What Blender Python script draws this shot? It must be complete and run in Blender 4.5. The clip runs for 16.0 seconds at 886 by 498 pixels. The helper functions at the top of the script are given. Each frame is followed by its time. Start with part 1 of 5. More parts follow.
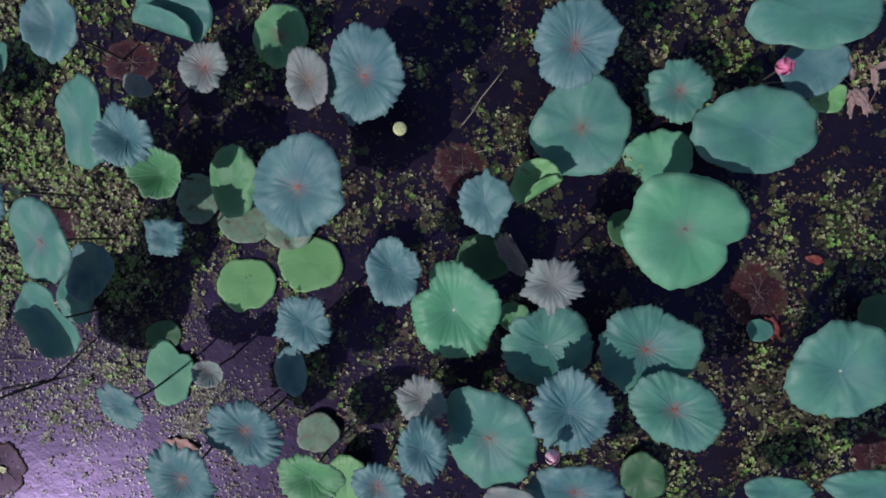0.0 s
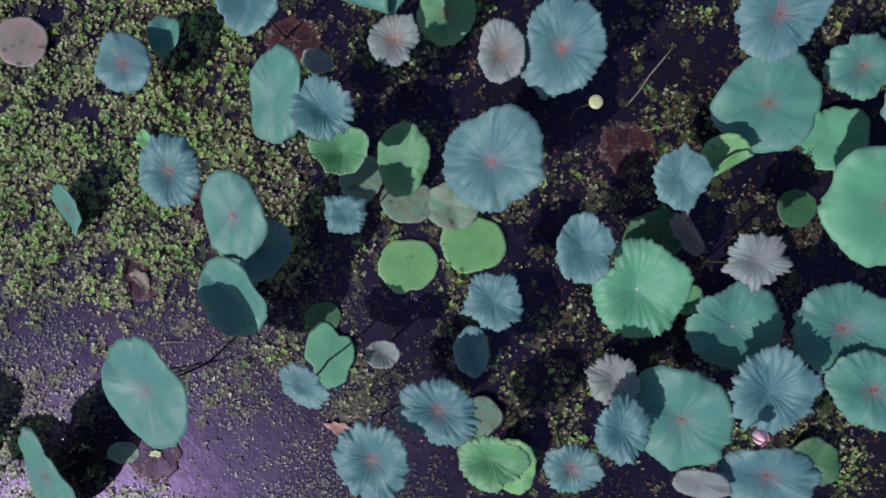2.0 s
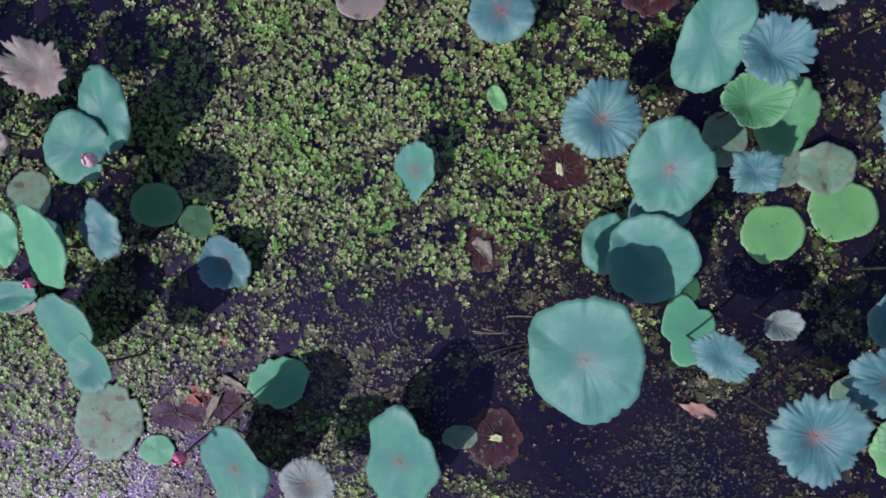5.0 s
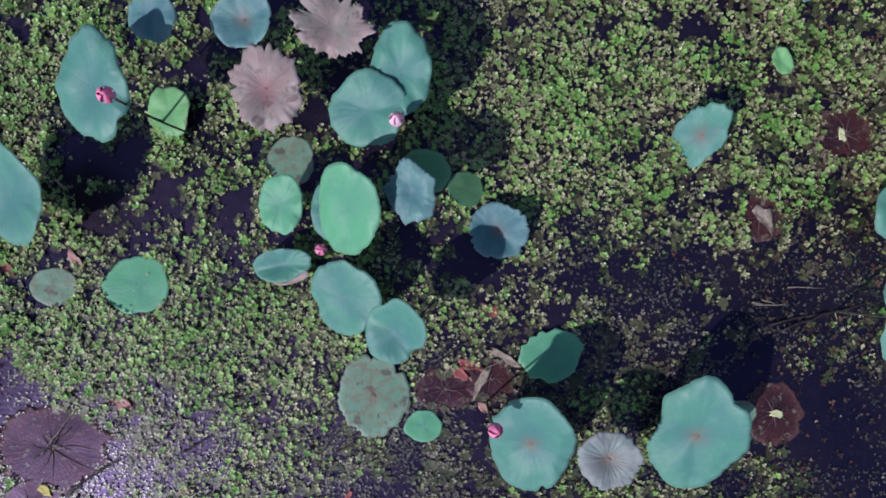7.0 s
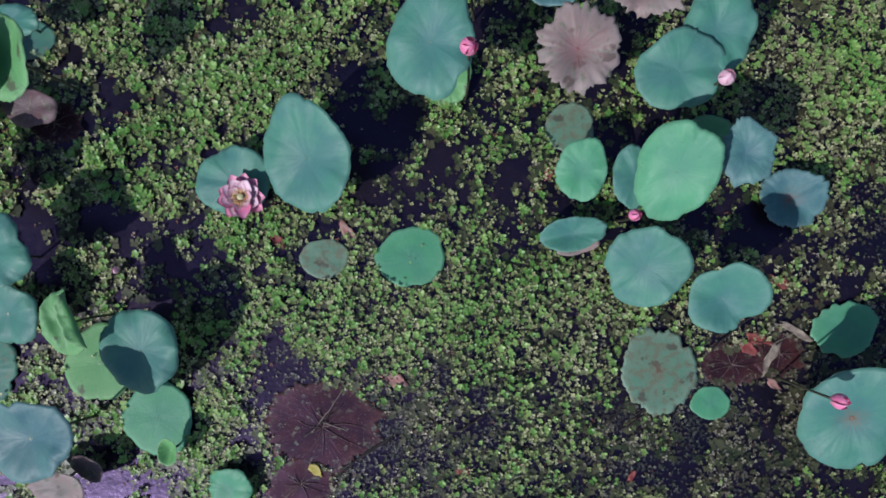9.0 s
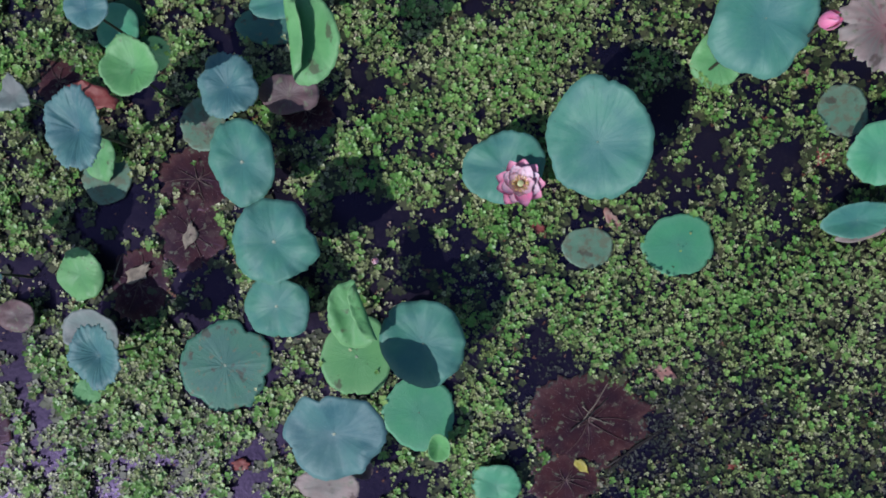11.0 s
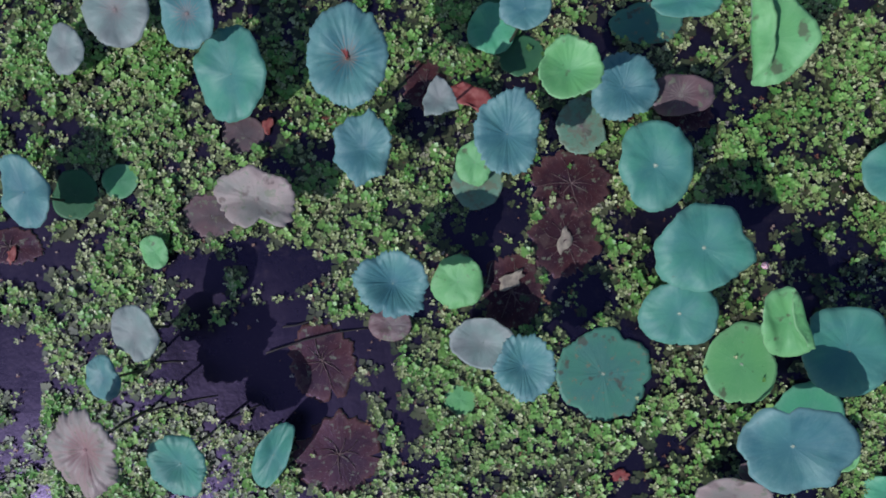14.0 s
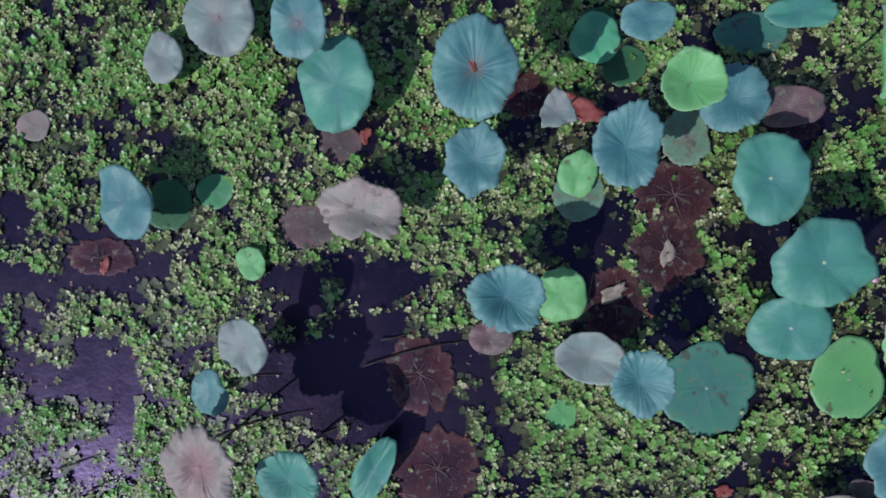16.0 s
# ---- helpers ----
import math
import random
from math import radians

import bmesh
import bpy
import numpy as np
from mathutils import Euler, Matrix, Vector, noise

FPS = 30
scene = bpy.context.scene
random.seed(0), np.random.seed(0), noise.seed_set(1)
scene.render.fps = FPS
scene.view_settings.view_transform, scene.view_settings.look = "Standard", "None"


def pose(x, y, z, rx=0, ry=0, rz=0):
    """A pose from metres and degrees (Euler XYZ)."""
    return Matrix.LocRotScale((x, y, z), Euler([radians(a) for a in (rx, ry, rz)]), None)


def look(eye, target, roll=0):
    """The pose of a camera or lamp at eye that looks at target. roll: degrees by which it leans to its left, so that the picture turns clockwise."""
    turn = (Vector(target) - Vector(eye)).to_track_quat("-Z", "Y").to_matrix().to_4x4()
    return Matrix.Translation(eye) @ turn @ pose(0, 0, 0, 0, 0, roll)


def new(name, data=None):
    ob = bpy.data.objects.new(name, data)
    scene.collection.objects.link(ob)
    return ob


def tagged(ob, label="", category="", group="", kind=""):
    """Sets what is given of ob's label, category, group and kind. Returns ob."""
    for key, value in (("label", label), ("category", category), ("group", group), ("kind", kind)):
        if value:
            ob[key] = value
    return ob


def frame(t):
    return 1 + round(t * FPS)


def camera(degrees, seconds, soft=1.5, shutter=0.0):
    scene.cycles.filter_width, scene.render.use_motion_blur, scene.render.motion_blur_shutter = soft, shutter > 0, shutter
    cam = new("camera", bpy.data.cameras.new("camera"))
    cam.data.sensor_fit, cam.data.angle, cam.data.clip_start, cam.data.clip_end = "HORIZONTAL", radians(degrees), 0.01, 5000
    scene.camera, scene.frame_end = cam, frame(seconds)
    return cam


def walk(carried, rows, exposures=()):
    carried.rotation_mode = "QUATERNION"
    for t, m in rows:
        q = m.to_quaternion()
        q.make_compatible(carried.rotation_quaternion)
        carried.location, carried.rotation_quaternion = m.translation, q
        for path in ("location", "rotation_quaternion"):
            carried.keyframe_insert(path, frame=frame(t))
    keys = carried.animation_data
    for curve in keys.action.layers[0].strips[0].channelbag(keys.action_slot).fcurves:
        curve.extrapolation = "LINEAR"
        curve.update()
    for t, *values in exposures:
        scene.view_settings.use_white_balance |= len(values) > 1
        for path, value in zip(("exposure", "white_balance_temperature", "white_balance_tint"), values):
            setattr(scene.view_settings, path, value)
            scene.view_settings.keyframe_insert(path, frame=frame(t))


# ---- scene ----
cam = camera(73.0, 16.0, soft=1.8)
# seconds, eye, tilt about x, tilt about y, turn; at 0, 0, 0 the camera looks straight down
PATH = [
    (0, -0.280, -0.000, 2.857, -2.16, 0.56, -0.00),
    (0.5, -0.417, -0.026, 2.851, -2.11, 0.65, -0.01),
    (1, -0.589, -0.055, 2.840, -2.01, 0.76, -0.05),
    (1.5, -0.796, -0.088, 2.834, -1.81, 0.85, -0.04),
    (2, -1.036, -0.124, 2.823, -1.54, 0.95, 0.04),
    (2.5, -1.229, -0.154, 2.815, -1.28, 1.03, 0.09),
    (3, -1.511, -0.187, 2.800, -1.10, 1.05, 0.09),
    (3.2, -1.625, -0.196, 2.794, -1.05, 1.04, 0.11),
    (5.3, -2.847, -0.357, 2.627, -0.23, 0.32, 0.12),
    (5.5, -2.961, -0.370, 2.619, -0.21, 0.33, 0.10),
    (6, -3.270, -0.407, 2.594, -0.18, 0.36, 0.03),
    (6.5, -3.541, -0.441, 2.578, -0.14, 0.38, 0.03),
    (7, -3.855, -0.482, 2.559, -0.07, 0.39, 0.12),
    (7.5, -4.170, -0.523, 2.537, 0.04, 0.42, 0.14),
    (8, -4.479, -0.564, 2.518, 0.22, 0.55, 0.11),
    (8.5, -4.783, -0.606, 2.496, 0.46, 0.76, 0.07),
    (9, -5.007, -0.641, 2.483, 0.72, 0.92, 0.02),
    (9.5, -5.308, -0.673, 2.472, 0.89, 0.99, -0.07),
    (9.7, -5.421, -0.682, 2.464, 0.93, 1.01, -0.09),
    (11.8, -6.525, -0.661, 2.415, 0.18, 1.44, -0.55),
    (12, -6.658, -0.658, 2.416, 0.15, 1.45, -0.58),
    (12.5, -6.920, -0.651, 2.409, 0.09, 1.51, -0.65),
    (13, -7.110, -0.644, 2.405, 0.06, 1.57, -0.71),
    (13.5, -7.350, -0.635, 2.404, 0.07, 1.64, -0.79),
    (14, -7.563, -0.620, 2.397, 0.09, 1.66, -0.82),
    (14.5, -7.737, -0.604, 2.394, 0.11, 1.69, -0.79),
    (15, -7.835, -0.592, 2.389, 0.12, 1.71, -0.78),
    (15.5, -7.920, -0.578, 2.383, 0.11, 1.71, -0.72),
    (16, -7.958, -0.567, 2.376, 0.09, 1.69, -0.67),
]
walk(cam, [(t, pose(x, y, z, a, b, c)) for t, x, y, z, a, b, c in PATH], [(0, -0.46, 6080, 23), (1.5, -0.28, 6050, 23), (3, -0.04, 6000, 23), (7, 0.0, 5790, 25), (9, -0.24, 5820, 17), (12, -0.29, 5660, 14), (16, -0.16, 5610, 13)])

SUN_FROM = Vector((-0.545, -0.478, 0.689))

# ---- world, sun, exposure ----
world = bpy.data.worlds.new("sky")
world.use_nodes = True
scene.world = world
wn = world.node_tree.nodes
sky = wn.new("ShaderNodeTexSky")
sky.sky_type = "NISHITA"
sky.sun_disc = False
sky.sun_elevation = math.asin(SUN_FROM.z / SUN_FROM.length)
sky.sun_rotation = math.atan2(SUN_FROM.x, SUN_FROM.y)
world.node_tree.links.new(sky.outputs["Color"], wn["Background"].inputs["Color"])
wn["Background"].inputs["Strength"].default_value = 0.09

sun = new("sun", bpy.data.lights.new("sun", "SUN"))
sun.data.energy = 3.6
sun.data.angle = radians(0.6)
sun.data.color = (1.0, 0.95, 0.88)
sun.matrix_world = look(SUN_FROM * 20, (0, 0, 0))
scene.view_settings.exposure = 0.0


# ---- materials ----
class Nodes:
    """A small helper for node materials."""

    def __init__(self, name):
        self.mat = bpy.data.materials.new(name)
        self.mat.use_nodes = True
        self.tree = self.mat.node_tree
        self.bsdf = self.tree.nodes["Principled BSDF"]

    def add(self, kind, **inputs):
        node = self.tree.nodes.new(kind)
        for key, value in inputs.items():
            self.put(node.inputs[key.replace("_", " ")], value)
        return node

    def put(self, socket, value):
        if isinstance(value, bpy.types.NodeSocket):
            self.tree.links.new(value, socket)
        else:
            socket.default_value = value

    def math(self, op, a, b=0.0, clamp=False):
        node = self.tree.nodes.new("ShaderNodeMath")
        node.operation, node.use_clamp = op, clamp
        self.put(node.inputs[0], a)
        self.put(node.inputs[1], b)
        return node.outputs[0]

    def mix(self, factor, a, b):
        node = self.tree.nodes.new("ShaderNodeMix")
        node.data_type = "RGBA"
        self.put(node.inputs["Factor"], factor)
        self.put(node.inputs["A"], a)
        self.put(node.inputs["B"], b)
        return node.outputs["Result"]

    def noise(self, vector, scale, detail=4.0, rough=0.55):
        node = self.add("ShaderNodeTexNoise", Vector=vector, Scale=scale, Detail=detail, Roughness=rough)
        return node.outputs["Fac"]

    def step(self, value, low, high):
        node = self.add("ShaderNodeMapRange", Value=value)
        node.interpolation_type = "SMOOTHSTEP"
        node.inputs["From Min"].default_value = low
        node.inputs["From Max"].default_value = high
        return node.outputs["Result"]

    def bump(self, height, strength, distance):
        node = self.add("ShaderNodeBump", Height=height, Strength=strength, Distance=distance)
        self.put(self.bsdf.inputs["Normal"], node.outputs["Normal"])

    def set(self, **inputs):
        for key, value in inputs.items():
            self.put(self.bsdf.inputs[key.replace("_", " ")], value)
        return self.mat


def rgb(r, g, b):
    return (r, g, b, 1.0)


HEARTS = {"": None, "red": rgb(0.30, 0.105, 0.085), "brown": rgb(0.22, 0.135, 0.09), "pink": rgb(0.24, 0.19, 0.175),
          "white": rgb(0.55, 0.62, 0.45), "rose": rgb(0.30, 0.13, 0.14)}


def blade_material(name, colour, second, vein, heart="", holes=0.0, blotch=0.5, rough=0.5, sheer=0.12):
    """A lotus leaf's skin: waxy bloom, radial veins, blotches, funnel shade painted round the middle, and a tinted
    heart where the stalk joins.
    """
    n = Nodes(name)
    where = n.add("ShaderNodeTexCoord").outputs["Object"]
    rand = n.add("ShaderNodeObjectInfo").outputs["Random"]
    xyz = n.add("ShaderNodeSeparateXYZ", Vector=where)
    px, py = xyz.outputs["X"], xyz.outputs["Y"]
    radius = n.math("SQRT", n.math("ADD", n.math("MULTIPLY", px, px), n.math("MULTIPLY", py, py)))
    angle = n.math("ARCTAN2", py, px)
    shift = n.add("ShaderNodeVectorMath", Vector=where)
    shift.operation = "ADD"
    spread = n.add("ShaderNodeCombineXYZ", X=n.math("MULTIPLY", rand, 31.0), Y=n.math("MULTIPLY", rand, 17.0), Z=0.0)
    n.put(shift.inputs[1], spread.outputs[0])
    at = shift.outputs[0]
    large = n.noise(at, 7.5, 4.0, 0.55)
    fine = n.noise(at, 90.0, 4.0)
    wob = n.noise(at, 25.0, 2.0)
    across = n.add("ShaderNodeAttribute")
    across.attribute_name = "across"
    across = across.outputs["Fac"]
    ray = n.math("ABSOLUTE", n.math("SINE", n.math("ADD", n.math("MULTIPLY", angle, 10.5), n.math("MULTIPLY", wob, 1.6))))
    fork = n.math("ABSOLUTE", n.math("SINE", n.math("ADD", n.math("MULTIPLY", angle, 21.0), n.math("MULTIPLY", wob, 2.6))))
    line = n.math("MULTIPLY", n.step(ray, 0.26, 0.02), n.step(across, 0.75, 0.2))
    line = n.math("MAXIMUM", line, n.math("MULTIPLY", n.math("MULTIPLY", n.step(fork, 0.24, 0.02), n.step(across, 0.4, 0.6)), 0.6))
    base = n.mix(n.math("MULTIPLY", n.step(large, 0.36, 0.66), blotch), colour, second)
    base = n.mix(n.math("MULTIPLY", n.math("SUBTRACT", rand, 0.5), 0.5, True), base, second)
    base = n.mix(n.math("MULTIPLY", line, 0.11), base, vein)
    spoke = n.add("ShaderNodeCombineXYZ", X=n.math("ADD", n.math("COSINE", angle), n.math("MULTIPLY", rand, 57.0)), Y=n.math("SINE", angle), Z=n.math("MULTIPLY", across, 0.5)).outputs[0]
    streak = n.noise(spoke, 9.0, 5.0, 0.75)
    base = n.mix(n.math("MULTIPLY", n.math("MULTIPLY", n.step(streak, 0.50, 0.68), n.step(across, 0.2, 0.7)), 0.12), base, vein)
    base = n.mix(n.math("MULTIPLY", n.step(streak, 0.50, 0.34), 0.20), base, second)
    # darker middle: the shade inside the leaf's funnel, put into the colour
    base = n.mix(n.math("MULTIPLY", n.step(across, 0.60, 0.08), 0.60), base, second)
    smear = n.step(n.noise(at, 16.0, 5.0, 0.7), 0.52, 0.70)
    base = n.mix(n.math("MULTIPLY", smear, 0.22), base, vein)
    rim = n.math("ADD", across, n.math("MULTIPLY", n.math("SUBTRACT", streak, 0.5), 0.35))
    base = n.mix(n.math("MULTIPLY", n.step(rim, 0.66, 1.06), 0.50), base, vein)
    base = n.mix(n.math("MULTIPLY", n.step(fine, 0.60, 0.75), 0.22), base, vein)
    speck = n.step(n.noise(at, 60.0, 2.0), 0.70, 0.76)
    base = n.mix(n.math("MULTIPLY", speck, 0.35), base, rgb(0.07, 0.08, 0.05))
    if holes:
        worn = n.step(n.noise(at, 28.0, 5.0, 0.65), 0.60 - holes, 0.66 - holes)
        base = n.mix(n.math("MULTIPLY", worn, 0.8), base, rgb(0.18, 0.20, 0.13))
        rot = n.step(n.noise(at, 13.0, 3.0), 0.60 - 0.4 * min(holes, 0.0), 0.68 - 0.4 * min(holes, 0.0))
        base = n.mix(n.math("MULTIPLY", rot, 0.7), base, rgb(0.09, 0.06, 0.05))
    if name.startswith("leaf_maroon"):
        grit = n.step(n.noise(at, 150.0, 2.0), 0.66, 0.72)
        base = n.mix(n.math("MULTIPLY", grit, 0.7), base, rgb(0.34, 0.27, 0.27))
    if HEARTS[heart]:
        size = {"white": 0.012, "rose": 0.15}.get(heart, 0.085)
        spread = n.math("MULTIPLY", n.math("SUBTRACT", n.noise(at, 38.0, 4.0, 0.7), 0.5), 0.11 if heart != "white" else 0.01)
        edge = n.math("ADD", n.math("ADD", radius, spread), n.math("MULTIPLY", ray, 0.045 if heart != "white" else 0.004))
        base = n.mix(n.math("MULTIPLY", n.step(edge, size, size * 0.1), 0.72), base, HEARTS[heart])
    n.bump(n.math("ADD", n.math("MULTIPLY", line, 0.4), n.math("MULTIPLY", fine, 0.6)), 0.35, 0.004)
    n.set(Base_Color=base, Roughness=n.math("ADD", n.math("MULTIPLY", large, 0.2), rough - 0.1))
    n.put(n.bsdf.inputs["Specular IOR Level"], 0.35)
    light = n.add("ShaderNodeBsdfTranslucent", Color=base)
    both = n.add("ShaderNodeMixShader", Fac=sheer)
    n.tree.links.new(n.bsdf.outputs[0], both.inputs[1])
    n.tree.links.new(light.outputs[0], both.inputs[2])
    n.tree.links.new(both.outputs[0], n.tree.nodes["Material Output"].inputs["Surface"])
    return n.mat


#           colour, second colour, vein, holes, blotch, words for the label
SKINS = {
    # blue's deep second colour also carries the funnel shade painted at the middle
    "blue": (rgb(0.098, 0.245, 0.228), rgb(0.052, 0.155, 0.188), rgb(0.21, 0.35, 0.335), 0.0, 0.7, "bluish waxy lotus leaf"),
    "teal": (rgb(0.080, 0.275, 0.192), rgb(0.064, 0.205, 0.195), rgb(0.165, 0.345, 0.265), 0.0, 0.7, "smooth blue-green lotus leaf"),
    "leaf": (rgb(0.100, 0.38, 0.190), rgb(0.095, 0.31, 0.20), rgb(0.20, 0.46, 0.27), 0.0, 0.6, "fresh green lotus leaf"),
    "green": (rgb(0.10, 0.33, 0.13), rgb(0.09, 0.26, 0.13), rgb(0.25, 0.46, 0.26), 0.0, 0.7, "grass-green lotus leaf"),
    "lime": (rgb(0.165, 0.43, 0.145), rgb(0.13, 0.36, 0.14), rgb(0.27, 0.50, 0.23), -0.07, 0.6, "young light-green lotus leaf"),
    "grey": (rgb(0.205, 0.285, 0.255), rgb(0.195, 0.205, 0.20), rgb(0.33, 0.36, 0.335), 0.0, 0.8, "pale greyish drying lotus leaf"),
    "dead": (rgb(0.32, 0.235, 0.215), rgb(0.22, 0.22, 0.19), rgb(0.40, 0.32, 0.30), 0.03, 0.9, "withered pinkish-brown lotus leaf"),
    "spot": (rgb(0.13, 0.29, 0.19), rgb(0.17, 0.27, 0.18), rgb(0.28, 0.38, 0.28), 0.10, 0.9, "decaying mottled green lotus leaf"),
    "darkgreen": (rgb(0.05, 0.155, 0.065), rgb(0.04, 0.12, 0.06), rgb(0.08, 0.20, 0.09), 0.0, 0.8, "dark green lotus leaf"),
    "darkteal": (rgb(0.080, 0.245, 0.165), rgb(0.075, 0.20, 0.17), rgb(0.13, 0.30, 0.20), 0.03, 0.9, "dull dusty green lotus leaf"),
    "rosy": (rgb(0.165, 0.095, 0.100), rgb(0.095, 0.075, 0.080), rgb(0.26, 0.17, 0.17), 0.03, 0.9, "decaying dull reddish-purple lotus leaf"),
    "maroon": (rgb(0.070, 0.025, 0.023), rgb(0.030, 0.015, 0.019), rgb(0.17, 0.09, 0.08), 0.02, 0.9, "rotten maroon lotus leaf"),
}
blade_cache = {}


def blade_skin(kind, heart):
    if (kind, heart) not in blade_cache:
        colour, second, vein, holes, blotch, _ = SKINS[kind]
        blade_cache[kind, heart] = blade_material("leaf_" + kind + heart, colour, second, vein, heart, holes, blotch,
                                                  rough=0.42 if kind == "maroon" else 0.5)
        if kind == "maroon":
            skin = blade_cache[kind, heart].node_tree.nodes["Principled BSDF"]
            skin.inputs["Specular Tint"].default_value = rgb(0.64, 0.47, 1.0)
            skin.inputs["IOR"].default_value = 1.45
    return blade_cache[kind, heart]


def stalk_material():
    n = Nodes("stalk")
    where = n.add("ShaderNodeTexCoord").outputs["Object"]
    tone = n.noise(where, 40.0, 4.0)
    n.bump(n.noise(where, 400.0, 2.0), 0.4, 0.001)
    return n.set(Base_Color=n.mix(n.step(tone, 0.3, 0.7), rgb(0.05, 0.07, 0.035), rgb(0.045, 0.03, 0.025)), Roughness=0.6)


STALK = stalk_material()


def heart_material(name, colour):
    n = Nodes(name)
    where = n.add("ShaderNodeTexCoord").outputs["Object"]
    dark = rgb(colour[0] * 0.5, colour[1] * 0.5, colour[2] * 0.5)
    return n.set(Base_Color=n.mix(n.step(n.noise(where, 160.0, 3.0), 0.35, 0.65), dark, colour), Roughness=0.6)


HEART_SKINS = {key: heart_material("heart_" + key, value) for key, value in HEARTS.items() if value}
HEART_SKINS["plain"] = heart_material("heart_plain", rgb(0.24, 0.34, 0.24))


def water_material():
    n = Nodes("pond_water")
    where = n.add("ShaderNodeTexCoord").outputs["Object"]
    silt = n.noise(where, 2.2, 6.0, 0.6)
    fine = n.noise(where, 16.0, 5.0, 0.65)
    base = n.mix(n.step(silt, 0.38, 0.66), rgb(0.005, 0.005, 0.012), rgb(0.011, 0.009, 0.013))
    base = n.mix(n.math("MULTIPLY", n.step(fine, 0.55, 0.70), 0.6), base, rgb(0.026, 0.019, 0.020))
    dust = n.noise(where, 85.0, 4.0, 0.7)
    base = n.mix(n.math("MULTIPLY", n.step(dust, 0.58, 0.70), 0.55), base, rgb(0.060, 0.050, 0.048))
    n.bump(n.math("ADD", n.noise(where, 6.0, 3.0), n.math("MULTIPLY", n.noise(where, 60.0, 3.0), 0.22)), 0.14, 0.02)
    n.put(n.bsdf.inputs["Specular Tint"], rgb(0.66, 0.47, 1.0))
    along = n.add("ShaderNodeSeparateXYZ", Vector=where).outputs["X"]
    film = n.math("ADD", n.math("MULTIPLY", n.step(along, -5.6, -4.4), 0.030), 0.200)
    return n.set(Base_Color=base, Roughness=n.math("ADD", n.math("ADD", n.math("MULTIPLY", fine, 0.14), n.math("MULTIPLY", n.step(silt, 0.35, 0.65), 0.05)), film), IOR=1.6)


def weed_material(name, first, second, third, dry):
    """Small floating leaves: each rosette has its tone, and whole patches are greener, yellower or drier."""
    n = Nodes(name)
    rand = n.add("ShaderNodeNewGeometry").outputs["Random Per Island"]
    where = n.add("ShaderNodeTexCoord").outputs["Object"]
    zone = n.math("ADD", n.math("MULTIPLY", n.noise(where, 1.3, 2.0), 0.5), n.math("MULTIPLY", n.noise(where, 5.0, 3.0), 0.5))
    patch = n.noise(where, 3.4, 4.0, 0.6)
    along = n.add("ShaderNodeSeparateXYZ", Vector=where).outputs["X"]
    parched = n.math("ADD", n.math("MULTIPLY", n.step(along, -5.5, -2.6), 0.5), 0.3)
    pick = n.math("ADD", rand, n.math("MULTIPLY", n.math("SUBTRACT", patch, 0.5), 1.6))
    base = n.mix(n.step(pick, 0.05, 0.6), first, second)
    base = n.mix(n.step(pick, 0.66, 0.97), base, third)
    base = n.mix(n.math("MULTIPLY", n.step(zone, 0.46, 0.57), parched), base, n.mix(n.step(rand, 0.3, 0.9), dry, third))
    base = n.mix(n.math("MULTIPLY", n.step(n.noise(where, 220.0, 2.0), 0.5, 0.7), 0.3), base, rgb(0.03, 0.04, 0.02))
    return n.set(Base_Color=base, Roughness=0.42)


def plain_material(name, first, second, scale=60.0, rough=0.55, sheer=0.0):
    n = Nodes(name)
    where = n.add("ShaderNodeTexCoord").outputs["Object"]
    n.bump(n.noise(where, scale * 4, 3.0), 0.25, 0.002)
    return n.set(Base_Color=n.mix(n.step(n.noise(where, scale, 4.0), 0.35, 0.68), first, second), Roughness=rough,
                 Subsurface_Weight=sheer)


WATER = water_material()
WEED = weed_material("floating_weed", rgb(0.115, 0.185, 0.050), rgb(0.26, 0.33, 0.10), rgb(0.50, 0.52, 0.27), rgb(0.23, 0.195, 0.13))
FERN = weed_material("floating_fern", rgb(0.10, 0.26, 0.040), rgb(0.18, 0.38, 0.075), rgb(0.30, 0.48, 0.125), rgb(0.17, 0.23, 0.075))
DUCK = weed_material("duckweed", rgb(0.018, 0.022, 0.014), rgb(0.04, 0.045, 0.030), rgb(0.15, 0.15, 0.12), rgb(0.05, 0.045, 0.040))
DUCK.node_tree.nodes["Principled BSDF"].inputs["Roughness"].default_value = 0.36
DUCK.node_tree.nodes["Principled BSDF"].inputs["Specular IOR Level"].default_value = 1.0
OLDWEED = weed_material("old_weed", rgb(0.035, 0.038, 0.022), rgb(0.09, 0.095, 0.045), rgb(0.30, 0.28, 0.19), rgb(0.085, 0.060, 0.045))
SUNK = weed_material("sunken_weed", rgb(0.022, 0.036, 0.014), rgb(0.045, 0.060, 0.024), rgb(0.085, 0.090, 0.042), rgb(0.060, 0.048, 0.030))
PETAL = plain_material("petal", rgb(0.82, 0.20, 0.38), rgb(0.84, 0.34, 0.48), 18.0, 0.5, 0.1)
PETAL_PALE = plain_material("petal_pale", rgb(0.86, 0.50, 0.60), rgb(0.88, 0.64, 0.70), 18.0, 0.5, 0.1)
POLLEN = plain_material("pollen", rgb(0.75, 0.50, 0.10), rgb(0.80, 0.62, 0.25), 200.0, 0.7)
POD = plain_material("seed_pod", rgb(0.55, 0.58, 0.26), rgb(0.60, 0.64, 0.36), 60.0, 0.5)
SCARLET = plain_material("red_scrap", rgb(0.22, 0.035, 0.030), rgb(0.28, 0.085, 0.070), 40.0, 0.6)
